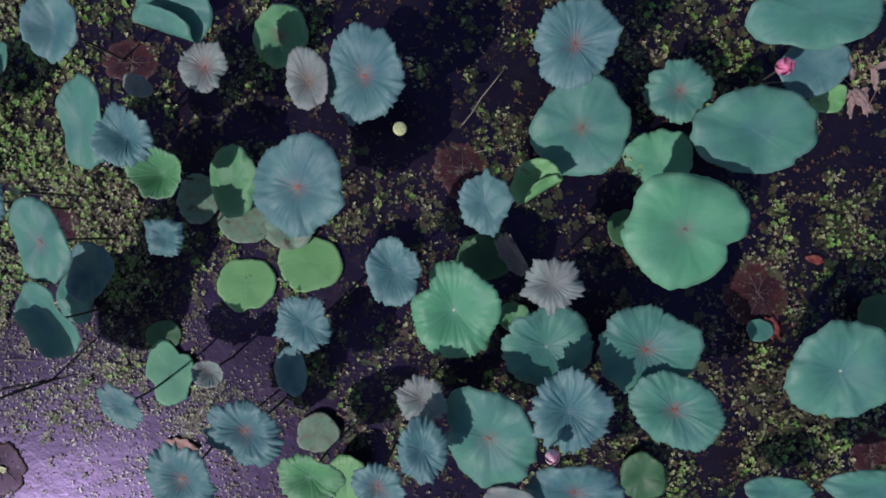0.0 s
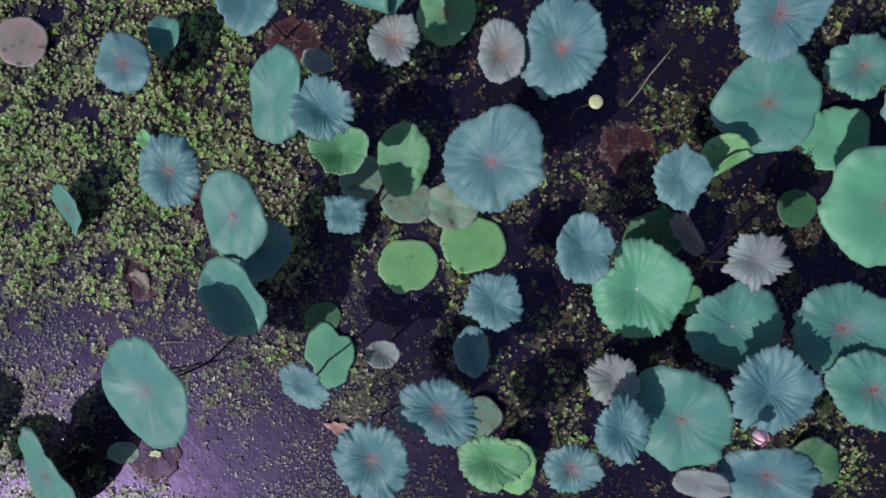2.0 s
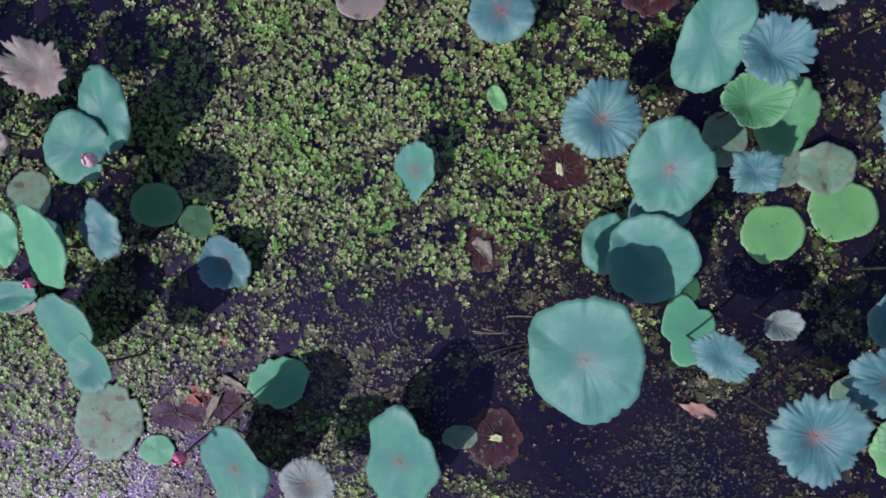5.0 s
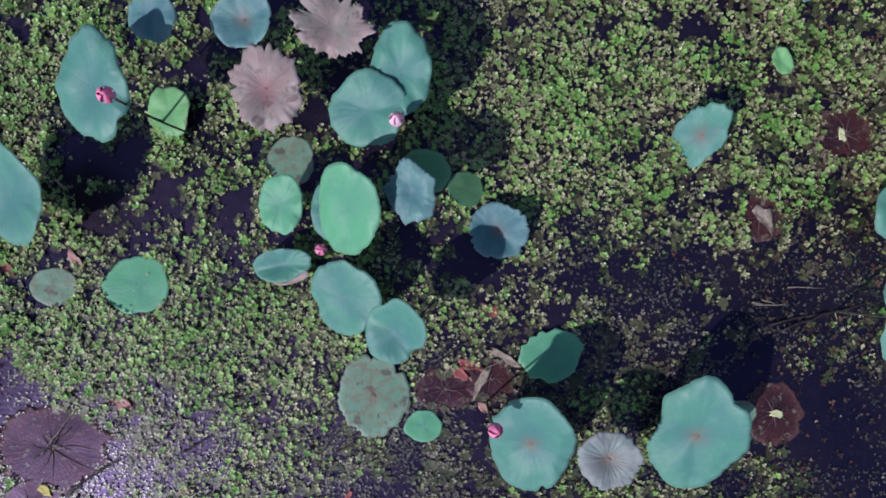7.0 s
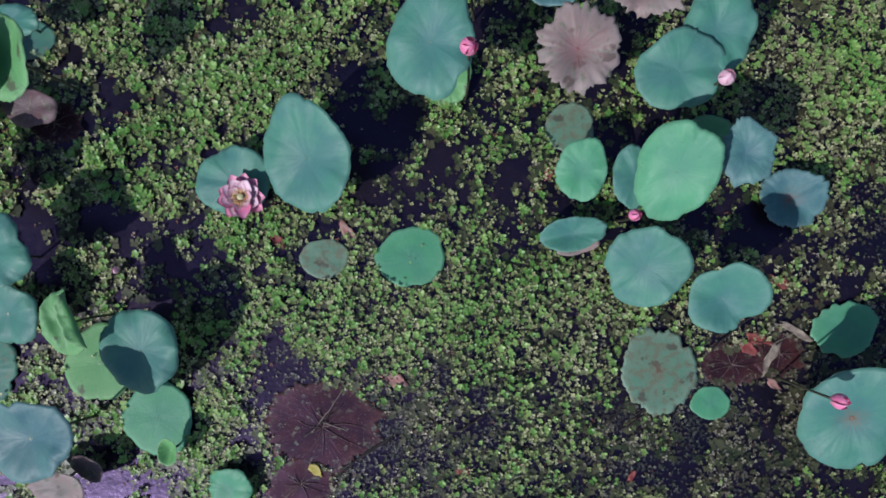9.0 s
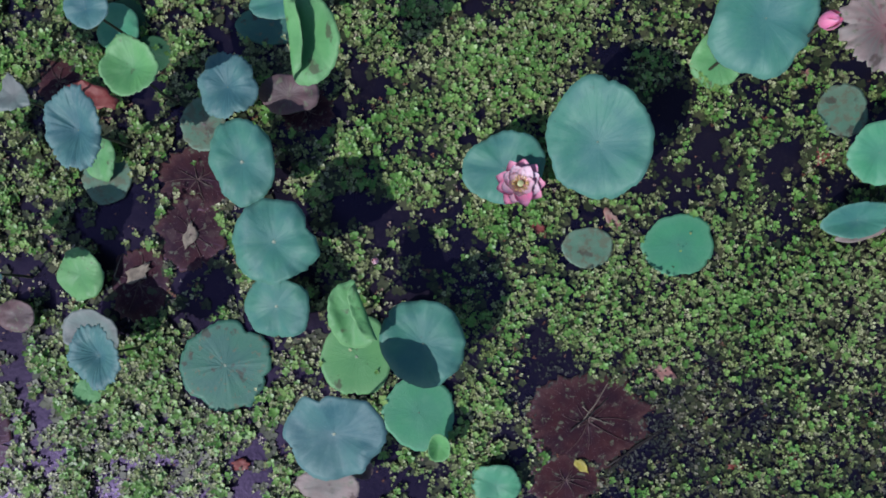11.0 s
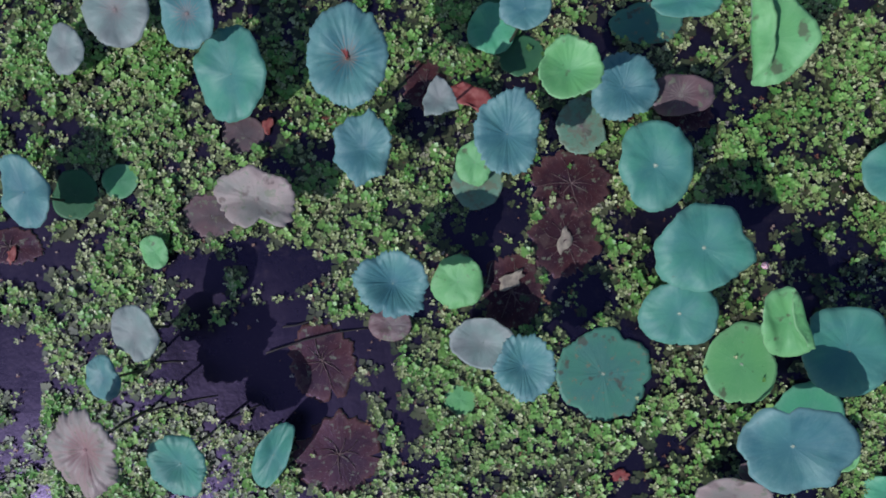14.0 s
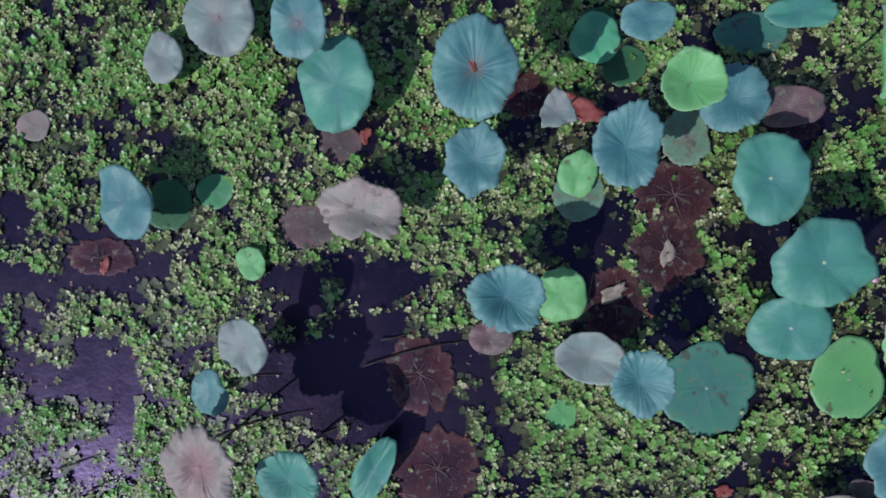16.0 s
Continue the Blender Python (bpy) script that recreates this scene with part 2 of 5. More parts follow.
ORANGE = plain_material("orange_scrap", rgb(0.42, 0.19, 0.16), rgb(0.36, 0.24, 0.19), 40.0, 0.6)
YELLOW = plain_material("yellow_scrap", rgb(0.50, 0.42, 0.06), rgb(0.42, 0.36, 0.10), 40.0, 0.6)
DEBRIS = weed_material("debris", rgb(0.06, 0.03, 0.022), rgb(0.20, 0.085, 0.05), rgb(0.42, 0.36, 0.30), rgb(0.10, 0.05, 0.04))
LITTER = weed_material("leaf_litter", rgb(0.022, 0.015, 0.012), rgb(0.055, 0.030, 0.021), rgb(0.14, 0.075, 0.05), rgb(0.035, 0.034, 0.018))
DRYPINK = plain_material("dry_pink_leaf", rgb(0.40, 0.27, 0.25), rgb(0.30, 0.22, 0.19), 40.0, 0.7)
VEIN = plain_material("rotten_vein", rgb(0.085, 0.045, 0.042), rgb(0.17, 0.11, 0.105), 70.0, 0.6)
STRAW = plain_material("straw", rgb(0.34, 0.29, 0.22), rgb(0.22, 0.18, 0.14), 50.0, 0.8)
TWIG = plain_material("twig", rgb(0.018, 0.014, 0.016), rgb(0.035, 0.025, 0.024), 60.0, 0.7)


# ---- building helpers ----
def mesh_object(name, verts, faces, material, parent=None, label="", smooth=True):
    mesh = bpy.data.meshes.new(name)
    mesh.from_pydata(verts, [], faces)
    if smooth:
        mesh.shade_smooth()
    mesh.materials.append(material)
    ob = new(name, mesh)
    if parent:
        ob.parent = parent
    if label:
        ob["label"] = label
    return ob


def tube(points, radii, sides=7):
    """Verts and faces of a closed tapering tube along points."""
    verts, faces = [], []
    for k, p in enumerate(points):
        a, b = points[max(k - 1, 0)], points[min(k + 1, len(points) - 1)]
        way = (b - a).normalized()
        u = way.orthogonal().normalized()
        v = way.cross(u)
        for s in range(sides):
            w = 2 * math.pi * s / sides
            verts.append(p + (u * math.cos(w) + v * math.sin(w)) * radii[k])
    for k in range(len(points) - 1):
        for s in range(sides):
            t = (s + 1) % sides
            faces.append((k * sides + s, k * sides + t, (k + 1) * sides + t, (k + 1) * sides + s))
    faces.append(tuple(reversed(range(sides))))
    faces.append(tuple(range((len(points) - 1) * sides, len(points) * sides)))
    return verts, faces


def stalk_line(base, top, bow, rng):
    """A gently bowed line from base to top."""
    side = Vector((rng.uniform(-1, 1), rng.uniform(-1, 1), 0)) * bow
    return [base.lerp(top, k / 8) + side * math.sin(math.pi * k / 8) for k in range(9)]


RINGS = 11
FLOATING = []
seeds = random.Random(7)
UNDERSIDE = blade_material("leaf_underside", rgb(0.26, 0.37, 0.24), rgb(0.20, 0.30, 0.20), rgb(0.36, 0.44, 0.30), blotch=0.6, rough=0.6)


def blade_edge(w, turn, rag, pleat, lobe, notch, dents, points, phase, off, tears):
    """The share of its round outline that a blade reaches at angle w: lobes, dents, torn bits and a fine fringe."""
    cw, sw = math.cos(w), math.sin(w)
    edge = 1 + 0.03 * math.sin(2 * w + phase[0]) + 0.03 * math.sin(3 * w + phase[1]) + 0.012 * math.sin(5 * w + phase[2])
    edge += 0.07 * noise.noise((cw * 2.2 + off, sw * 2.2, 0.3)) + 0.022 * noise.noise((cw * 7 + off, sw * 7, 0.3))
    edge += rag * (0.9 * noise.noise((cw * 4.5 + off, sw * 4.5, 3.3)) + 0.7 * noise.noise((cw * 14 + off, sw * 14, 7.7)))
    edge += (0.018 + 0.10 * pleat) * noise.noise((cw * 24 + off, sw * 24, 2.2))
    edge -= lobe * math.exp(-((math.remainder(w - notch, 2 * math.pi)) / 0.22) ** 2)
    edge -= lobe * 0.7 * math.exp(-((math.remainder(w - notch - math.pi, 2 * math.pi)) / 0.25) ** 2)
    for angle, deep, wide in dents:
        away = abs(math.remainder(w + turn - radians(angle), 2 * math.pi)) / radians(wide)
        edge -= deep * (max(0.0, 1 - 0.6 * away) if wide < 12 else math.exp(-away * away))
    for place, wide, deep in tears:
        edge -= deep * max(0.0, 1 - abs(math.remainder(w - place, 2 * math.pi)) / wide)
    if points:
        beat = (w + phase[7] + 0.35 * noise.noise((cw * 1.2 + off, sw * 1.2, 8.1))) * points / (2 * math.pi)
        corner = math.cos(math.pi / points) / math.cos((beat % 1.0 - 0.5) * 2 * math.pi / points)
        share = abs(2 * (beat % 1.0) - 1) ** 3
        edge *= 0.30 + 0.80 * corner + share * (0.04 + 0.16 * noise.noise((round(beat) % points * 3.7 + off, 1.3, 0.2)))
    return edge


def blade_mesh(rx, ry, turn, pleat, cup, fold, axis, rag, lean, lobe, notch, dents, points, rng, flat):
    """Verts and faces of a leaf blade with two skins, its heart at the origin. rx, ry: half widths seen from above."""
    size = (rx + ry) / 2
    co, si = math.cos(radians(turn)), math.sin(radians(turn))
    fx, fy = -math.sin(radians(axis)), math.cos(radians(axis))
    phase = [rng.uniform(0, 6.28) for _ in range(9)]
    off = rng.uniform(0, 99)
    ribs = rng.choice((22, 23, 24, 26))
    SEG = 168 if pleat > 0.25 else 108
    depth = [0.12 + 1.3 * rng.random() ** 1.6 for _ in range(64)]
    chance = rng.uniform(0, 6.28)
    notch = chance if notch is None else radians(notch - turn)
    upper, lower = [], []
    funnel = rng.uniform(0.05, 0.10) + 0.26 * pleat
    droop = rng.uniform(0.03, 0.09)
    rag += 0.05 * pleat
    curl = fold >= 0.65
    side = rng.choice((-1, 1))
    tears = [(rng.uniform(0, 6.28), rng.uniform(0.05, 0.10), rng.uniform(0.03, 0.05 + 0.8 * rag)) for _ in range(int(1 + 45 * rag))] if rag > 0.02 else []
    profile = []
    for s in range(SEG):
        w = 2 * math.pi * s / SEG
        cw, sw = math.cos(w), math.sin(w)
        edge = blade_edge(w, radians(turn), rag, pleat, lobe, notch, dents, points, phase, off, tears)
        strong = pleat * (0.5 + 1.1 * max(0.0, noise.noise((cw * 1.3 + off, sw * 1.3, 5.5)) + 0.3))
        beat = 0.5 * ribs * w + phase[3] + 2.2 * noise.noise((cw * 2.1, sw * 2.1, off))
        tooth = abs(math.sin(beat)) ** 0.6 * depth[int(beat // math.pi) % 64]
        small = abs(math.sin(2.1 * beat + phase[8])) * depth[int(2.1 * beat // math.pi + 9) % 64]
        wave = math.sin(2 * w + phase[4]) * 0.045 + math.sin(3 * w + phase[5]) * 0.05 + math.sin(5 * w + phase[6]) * 0.035
        hang = droop * (1 + 1.6 * noise.noise((cw * 2.6 + off, sw * 2.6, 4.4))) + 0.05 * pleat
        profile.append((cw, sw, edge, strong, tooth, small, wave, hang))
    for j in range(RINGS + 1):
        rho = j / RINGS
        for s in range(SEG if j else 1):
            cw, sw, edge, strong, tooth, small, wave, hang = profile[s]
            r = rho * (1 + (edge - 1) * rho)
            x, y = r * cw * rx, r * sw * ry
            x, y = x * co - y * si, x * si + y * co
            z = size * strong * (0.11 * rho ** 0.8 * (1 - rho) ** 1.1 * (tooth - 0.5) + 0.017 * rho ** 1.4 * (small - 0.5))
            z += size * cup * (rho ** 1.6 - 0.3)
            if flat:
                z += 0.0015 * math.sin(4 * math.atan2(sw, cw) + phase[7]) * rho
            else:
                bend = wave + 0.10 * noise.noise((cw * 1.8 + off, sw * 1.8, rho * 1.4)) + 0.05 * (0.5 + pleat) * noise.noise((cw * 6 + off, sw * 6, rho * 3))
                z += size * rho ** 1.8 * bend
                z -= size * funnel * math.exp(-(rho / 0.40) ** 2) + size * hang * max(0.0, (rho - 0.62) / 0.38) ** 2
            u = x * fx + y * fy
            if curl:
                limit, bent = (0.30 * size, 2.1) if u * side > 0 else (0.25 * size, 0.45)
                if abs(u) > limit:
                    past = abs(u) - limit
                    turned = min(past / (0.35 * size), 1.0) * bent
                    shift = (math.cos(turned) - 1) * past * (1 if u > 0 else -1)
                    x, y, z = x + fx * shift, y + fy * shift, z + math.sin(turned) * past * 0.8
            else:
                z += fold * (math.sqrt(u ** 2 + 0.0004) - 0.02)
            z += lean * (0.75 * x + 0.66 * y)
            upper.append(Vector((x, y, z)))
            lower.append(Vector((x, y, z - 0.0030 * (1.5 - 0.8 * rho))))
    faces = []

    def index(j, s):
        return 0 if j == 0 else 1 + (j - 1) * SEG + s % SEG

    many = len(upper)
    for s in range(SEG):
        faces.append((0, index(1, s), index(1, s + 1)))
        faces.append((many, many + index(1, s + 1), many + index(1, s)))
        for j in range(1, RINGS):
            a, b, c, d = index(j, s), index(j + 1, s), index(j + 1, s + 1), index(j, s + 1)
            faces.append((a, b, c, d))
            faces.append((many + d, many + c, many + b, many + a))
        a, b = index(RINGS, s), index(RINGS, s + 1)
        faces.append((a, many + a, many + b, b))
    return upper + lower, faces


def lotus_leaf(kind, x, y, z, rx, ry, turn=0, pleat=0.0, cup=0.0, fold=0.0, axis=0.0, rag=0.024, lean=None, lobe=0.0, notch=None, dents=(), points=0, heart="", clear=1.02):
    """A lotus leaf: a round blade, and the stalk on which it stands out of the water or by which it floats. clear: the share of it that no weed covers."""
    rng = random.Random(seeds.random())
    flat = z < 0.035
    if flat:
        FLOATING.append((x, y, rx * clear, ry * clear))
    if lean is None:
        lean = 0.0 if flat else 0.25 + rng.uniform(-0.08, 0.1)
    foot = Vector((x + rng.uniform(-0.04, 0.04), y + rng.uniform(-0.04, 0.04), 0.0)) if not flat else Vector((x, y, 0))
    thing = new("lotus_leaf")
    thing.location = foot
    words = SKINS[kind][5]
    if flat:
        words += " lying flat on the water" if kind != "maroon" else " soaking in the water"
    else:
        words += " with pleated rim" if pleat > 0.4 else " folded along its rib" if fold > 0.4 else ""
        words += " on tall stalk" if z > 0.3 else " on short stalk"
    if heart in ("red", "pink", "brown", "rose"):
        words = words.replace("lotus leaf", "red-hearted lotus leaf")
    tagged(thing, words, "lotus leaf", "lotus leaves of the pond")
    verts, faces = blade_mesh(rx, ry, turn, pleat, cup, fold, axis, rag, lean, lobe, notch, dents, points, rng, flat)
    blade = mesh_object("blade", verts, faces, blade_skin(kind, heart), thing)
    blade.data.materials.append(UNDERSIDE)
    many = len(verts) // 2
    blade.data.polygons.foreach_set("material_index", [int(max(face) >= many) for face in faces])
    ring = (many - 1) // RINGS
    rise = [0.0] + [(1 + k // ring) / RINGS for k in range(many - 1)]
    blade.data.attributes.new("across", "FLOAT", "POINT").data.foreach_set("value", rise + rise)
    top = Vector((x, y, z)) - foot
    blade.location = top
    if kind != "maroon":
        wide = {"": 0.004, "white": 0.007}.get(heart, 0.020) * rng.uniform(0.8, 1.2) * min(1.0, (rx + ry) / 0.36)
        arms = 28
        reach = [wide * (0.35 + (0.65 * rng.random() ** 2 if k % 2 else 0.0)) * (1.0 if wide > 0.01 else 1.6) for k in range(arms)]
        disc = []
        for share in (0.4, 1.0):
            for k in range(arms):
                w = 2 * math.pi * k / arms
                dx, dy = 1.2 * reach[k] * share * math.cos(w), reach[k] * share * math.sin(w)
                rise = 0.0 if flat else ((dx / rx) ** 2 + (dy / ry) ** 2) * 0.6 * (rx + ry) / 2
                disc.append((dx, dy, verts[0].z + 0.0035 + lean * (0.75 * dx + 0.66 * dy) + rise - 0.001 * share))
        disc.append((0, 0, verts[0].z + 0.004))
        caps = [(2 * arms, k, (k + 1) % arms) for k in range(arms)] + [(k, arms + k, arms + (k + 1) % arms, (k + 1) % arms) for k in range(arms)]
        navel = mesh_object("heart", disc, caps, HEART_SKINS[heart or "plain"], thing, "pale navel" if heart in ("", "white") else "reddish-brown navel")
        navel.location = top
    else:
        count = rng.choice((8, 9, 10, 11))
        for k in range(count):
            w = 2 * math.pi * (k + rng.uniform(-0.25, 0.25)) / count
            far = rng.uniform(0.35, 0.80)
            way = Vector((rx * math.cos(w), ry * math.sin(w), 0))
            side = Vector((-way.y, way.x, 0)) * rng.uniform(-0.08, 0.08)
            line = [way * (far * k2 / 5) + side * math.sin(math.pi * k2 / 5) + Vector((0, 0, 0.003)) for k2 in range(6)]
            verts, faces = tube(line, [0.0023 * (1 - 0.14 * k2) for k2 in range(6)], 5)
            mesh_object("vein", verts, faces, VEIN, thing).location = top
    if not flat:
        join = top + Vector((0, 0, verts[0].z - 0.004))
        line = stalk_line(Vector((0, 0, -0.06)), join, 0.012, rng)
        verts, faces = tube(line, [0.0062 - 0.0018 * k / 8 for k in range(9)])
        mesh_object("stalk", verts, faces, STALK, thing)
    return thing


# ---- the water ----
bm = bmesh.new()
bmesh.ops.create_grid(bm, x_segments=8, y_segments=8, size=900)
pond = bpy.data.meshes.new("water")
bm.to_mesh(pond)
bm.free()
pond.materials.append(WATER)
tagged(new("water", pond), "dark still pond water with a violet sky sheen", "water", kind="structure")


# ---- the lotus leaves ----
lotus_leaf("blue", -0.615, 0.596, 0.49, 0.158, 0.180, 0, pleat=0.45, rag=0.06, lean=0.4, heart="red")
lotus_leaf("grey", -0.846, 0.585, 0.45, 0.094, 0.116, 0, pleat=0.5, cup=0.15, heart="brown")
lotus_leaf("grey", -1.272, 0.645, 0.43, 0.103, 0.103, 0, pleat=0.6, rag=0.07, dents=((-30, 0.22, 14), (40, 0.06, 14)), heart="red")
lotus_leaf("blue", -1.825, 0.774, 0.5, 0.132, 0.127, 0, fold=0.5, axis=70, rag=0.07)
lotus_leaf("teal", -1.389, 0.836, 0.45, 0.179, 0.161, 20, fold=0.8, axis=-20)
lotus_leaf("green", -1.066, 0.886, 0.045, 0.136, 0.143, 0, heart="brown")
lotus_leaf("blue", -2.461, 0.607, 0.25, 0.137, 0.120, -20, rag=0.06, heart="red")
lotus_leaf("teal", -2.316, 0.750, 0.15, 0.075, 0.090, -30, fold=0.6, axis=60)
lotus_leaf("teal", -1.726, 0.402, 0.5, 0.125, 0.182, -12, lean=0.5, dents=((180, 0.18, 24), (0, 0.15, 22)))
lotus_leaf("blue", -1.531, 0.345, 0.56, 0.125, 0.112, -35, pleat=0.7, rag=0.1, fold=0.25, axis=-50)
lotus_leaf("green", -1.501, 0.223, 0.34, 0.127, 0.109, 20, pleat=0.35, cup=0.5, rag=0.06, dents=((60, 0.12, 16), (-140, 0.1, 16)))
lotus_leaf("blue", -2.131, 0.111, 0.55, 0.132, 0.140, 0, pleat=0.6, rag=0.09, heart="brown")
lotus_leaf("teal", -1.887, -0.062, 0.53, 0.137, 0.176, 0, lean=0.45, dents=((205, 0.1, 16), (20, 0.06, 20)), heart="pink")
lotus_leaf("blue", -1.484, -0.045, 0.35, 0.104, 0.090, 10, pleat=0.6, rag=0.08, points=4)
lotus_leaf("teal", -1.928, -0.387, 0.42, 0.149, 0.170, 20, lean=0.5, fold=0.35, axis=-40)
lotus_leaf("blue", -1.839, -0.194, 0.28, 0.110, 0.141, -30, fold=0.3)
lotus_leaf("teal", -2.008, -0.328, 0.12, 0.094, 0.132, -10)
lotus_leaf("teal", -2.199, -0.727, 0.6, 0.193, 0.227, 20, lean=0.5, dents=((30, 0.05, 24), (-110, 0.04, 20)), heart="pink")
lotus_leaf("green", -1.262, 0.206, 0.145, 0.124, 0.161, 0, dents=((100, 0.06, 12), (-30, 0.08, 14)))
lotus_leaf("blue", -0.884, 0.155, 0.5, 0.189, 0.203, 0, pleat=0.35, lean=0.4, dents=((-55, 0.08, 16), (-20, -0.06, 14)), heart="red")
lotus_leaf("spot", -1.248, 0.022, 0.03, 0.122, 0.106, 0)
lotus_leaf("spot", -1.043, 0.002, 0.05, 0.134, 0.108, 0)
lotus_leaf("lime", -1.247, -0.277, 0.012, 0.142, 0.134, 0, lobe=0.1, notch=-80)
lotus_leaf("lime", -0.945, -0.178, 0.014, 0.155, 0.139, 0, lobe=0.08, notch=95)
lotus_leaf("blue", -0.506, -0.186, 0.42, 0.119, 0.142, 0, pleat=0.4, rag=0.06, dents=((60, 0.12, 16), (-15, 0.1, 12)), cup=0.15)
lotus_leaf("blue", -0.873, -0.397, 0.45, 0.113, 0.118, 0, pleat=0.6, rag=0.1, points=5)
lotus_leaf("blue", -0.957, -0.623, 0.32, 0.073, 0.116, 0)
lotus_leaf("grey", -1.339, -0.647, 0.25, 0.074, 0.064, 0, pleat=0.68, cup=0.5)
lotus_leaf("blue", -1.645, -0.746, 0.42, 0.122, 0.081, -28, pleat=0.4, rag=0.12, dents=((20, 0.15, 16),))
lotus_leaf("leaf", -1.621, -0.703, 0.02, 0.124, 0.156, 0, dents=((60, 0.25, 18), (-150, 0.25, 20), (-30, 0.12, 14)))
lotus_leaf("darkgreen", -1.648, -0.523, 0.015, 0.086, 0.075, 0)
lotus_leaf("blue", -1.092, -0.816, 0.54, 0.158, 0.136, -15, pleat=0.68, rag=0.1, heart="red")
lotus_leaf("blue", -1.353, -1.017, 0.53, 0.160, 0.169, 0, pleat=0.62, rag=0.1, heart="red")
lotus_leaf("spot", -0.907, -0.989, 0.03, 0.102, 0.097, 0)
lotus_leaf("green", -0.874, -1.072, 0.37, 0.144, 0.124, 0, pleat=0.7, fold=0.2, dents=((10, -0.08, 16), (-60, 0.14, 18)))
lotus_leaf("lime", -0.755, -1.198, 0.1, 0.105, 0.136, 0)
lotus_leaf("blue", -0.568, -1.053, 0.5, 0.116, 0.103, 0, pleat=0.6, rag=0.1, heart="red")
lotus_leaf("leaf", -0.259, -0.360, 0.33, 0.190, 0.218, 10, pleat=0.4, cup=0.12, lobe=0.05, notch=-10, dents=((142, 0.3, 20), (-28, 0.12, 12), (30, -0.04, 30)), heart="white")
lotus_leaf("green", 0.024, -0.421, 0.1, 0.078, 0.072, 0)
lotus_leaf("blue", -0.386, -0.882, 0.55, 0.105, 0.131, 0, pleat=0.68, rag=0.1)
lotus_leaf("teal", -0.116, -0.877, 0.43, 0.188, 0.229, 25, pleat=0.2, dents=((170, 0.1, 20), (40, -0.05, 20), (-80, 0.08, 14)), heart="brown")
lotus_leaf("grey", -0.389, -0.712, 0.44, 0.097, 0.097, 0, pleat=0.68, rag=0.12, points=6)
lotus_leaf("teal", 0.139, -0.516, 0.33, 0.195, 0.180, 0, pleat=0.3, cup=0.1, dents=((110, 0.12, 14), (-45, 0.1, 18), (20, -0.06, 20)), heart="white")
lotus_leaf("teal", 0.537, -0.511, 0.42, 0.205, 0.192, 0, pleat=0.35, dents=((150, 0.1, 12), (-60, 0.05, 12), (55, 0.06, 12)), heart="red")
lotus_leaf("teal", 0.649, -0.754, 0.44, 0.195, 0.154, -28, pleat=0.4, dents=((80, 0.08, 14), (-100, 0.05, 10)), heart="red")
lotus_leaf("blue", 0.202, -0.740, 0.52, 0.165, 0.167, 0, pleat=0.68, rag=0.1, dents=((150, 0.1, 14), (-80, 0.06, 14), (15, -0.06, 16)))
lotus_leaf("blue", 0.247, -1.117, 0.4, 0.191, 0.135, 0, pleat=0.4, heart="red")
lotus_leaf("teal", 0.286, 0.422, 0.28, 0.215, 0.205, 0, lobe=0.08, dents=((150, 0.06, 14), (-30, 0.04, 16)), heart="brown")
lotus_leaf("blue", 0.211, 0.713, 0.51, 0.160, 0.164, 0, pleat=0.4, rag=0.06, dents=((200, 0.1, 12), (-60, 0.08, 14)), heart="red")
lotus_leaf("teal", 0.735, 0.598, 0.2, 0.142, 0.137, 0, rag=0.1, dents=((130, 0.16, 12), (-50, 0.16, 14), (20, 0.1, 10)), pleat=0.25, heart="red")
lotus_leaf("teal", 0.995, 0.400, 0.35, 0.245, 0.185, 0, lobe=0.09, notch=140, dents=((165, 0.05, 18), (38, 0.07, 14)))
lotus_leaf("leaf", 0.694, 0.306, 0.045, 0.161, 0.146, 0, dents=((70, 0.14, 12), (-100, 0.1, 20)))
lotus_leaf("leaf", 0.667, -0.013, 0.46, 0.245, 0.236, 40, lobe=0.03, notch=-15, dents=((-22, 0.26, 9), (-40, 0.1, 14), (162, 0.08, 10), (100, 0.04, 14)), heart="pink")
lotus_leaf("darkgreen", 0.561, -0.006, 0.012, 0.090, 0.090, 0)
lotus_leaf("lime", 0.095, 0.182, 0.3, 0.108, 0.110, 32, fold=0.9, axis=32)
lotus_leaf("blue", -0.137, 0.095, 0.45, 0.104, 0.123, 0, pleat=0.25, rag=0.08, points=5)
lotus_leaf("grey", 0.127, -0.226, 0.54, 0.117, 0.104, 0, pleat=0.6, rag=0.1, points=5)
lotus_leaf("teal", 1.189, -0.491, 0.03, 0.064, 0.053, 0)
lotus_leaf("teal", 1.381, -0.613, 0.35, 0.204, 0.218, 0, pleat=0.2, heart="white")
lotus_leaf("blue", 1.234, 0.654, 0.33, 0.136, 0.108, 0)
lotus_leaf("teal", 1.149, 0.834, 0.5, 0.244, 0.144, 0)
lotus_leaf("lime", 1.447, 0.577, 0.1, 0.072, 0.064, 0)
lotus_leaf("darkgreen", 1.682, -0.412, 0.1, 0.068, 0.109, 0)
lotus_leaf("teal", 1.548, -1.136, 0.3, 0.175, 0.088, 0)
lotus_leaf("teal", 1.205, -1.193, 0.2, 0.139, 0.076, 0)
lotus_leaf("darkgreen", 0.641, -1.191, 0.05, 0.106, 0.122, 0)
lotus_leaf("grey", -0.026, -1.146, 0.4, 0.116, 0.061, 0)
lotus_leaf("grey", -1.607, 0.598, 0.3, 0.072, 0.048, -20)
lotus_leaf("spot", -1.466, 0.131, 0.02, 0.107, 0.118, 0)
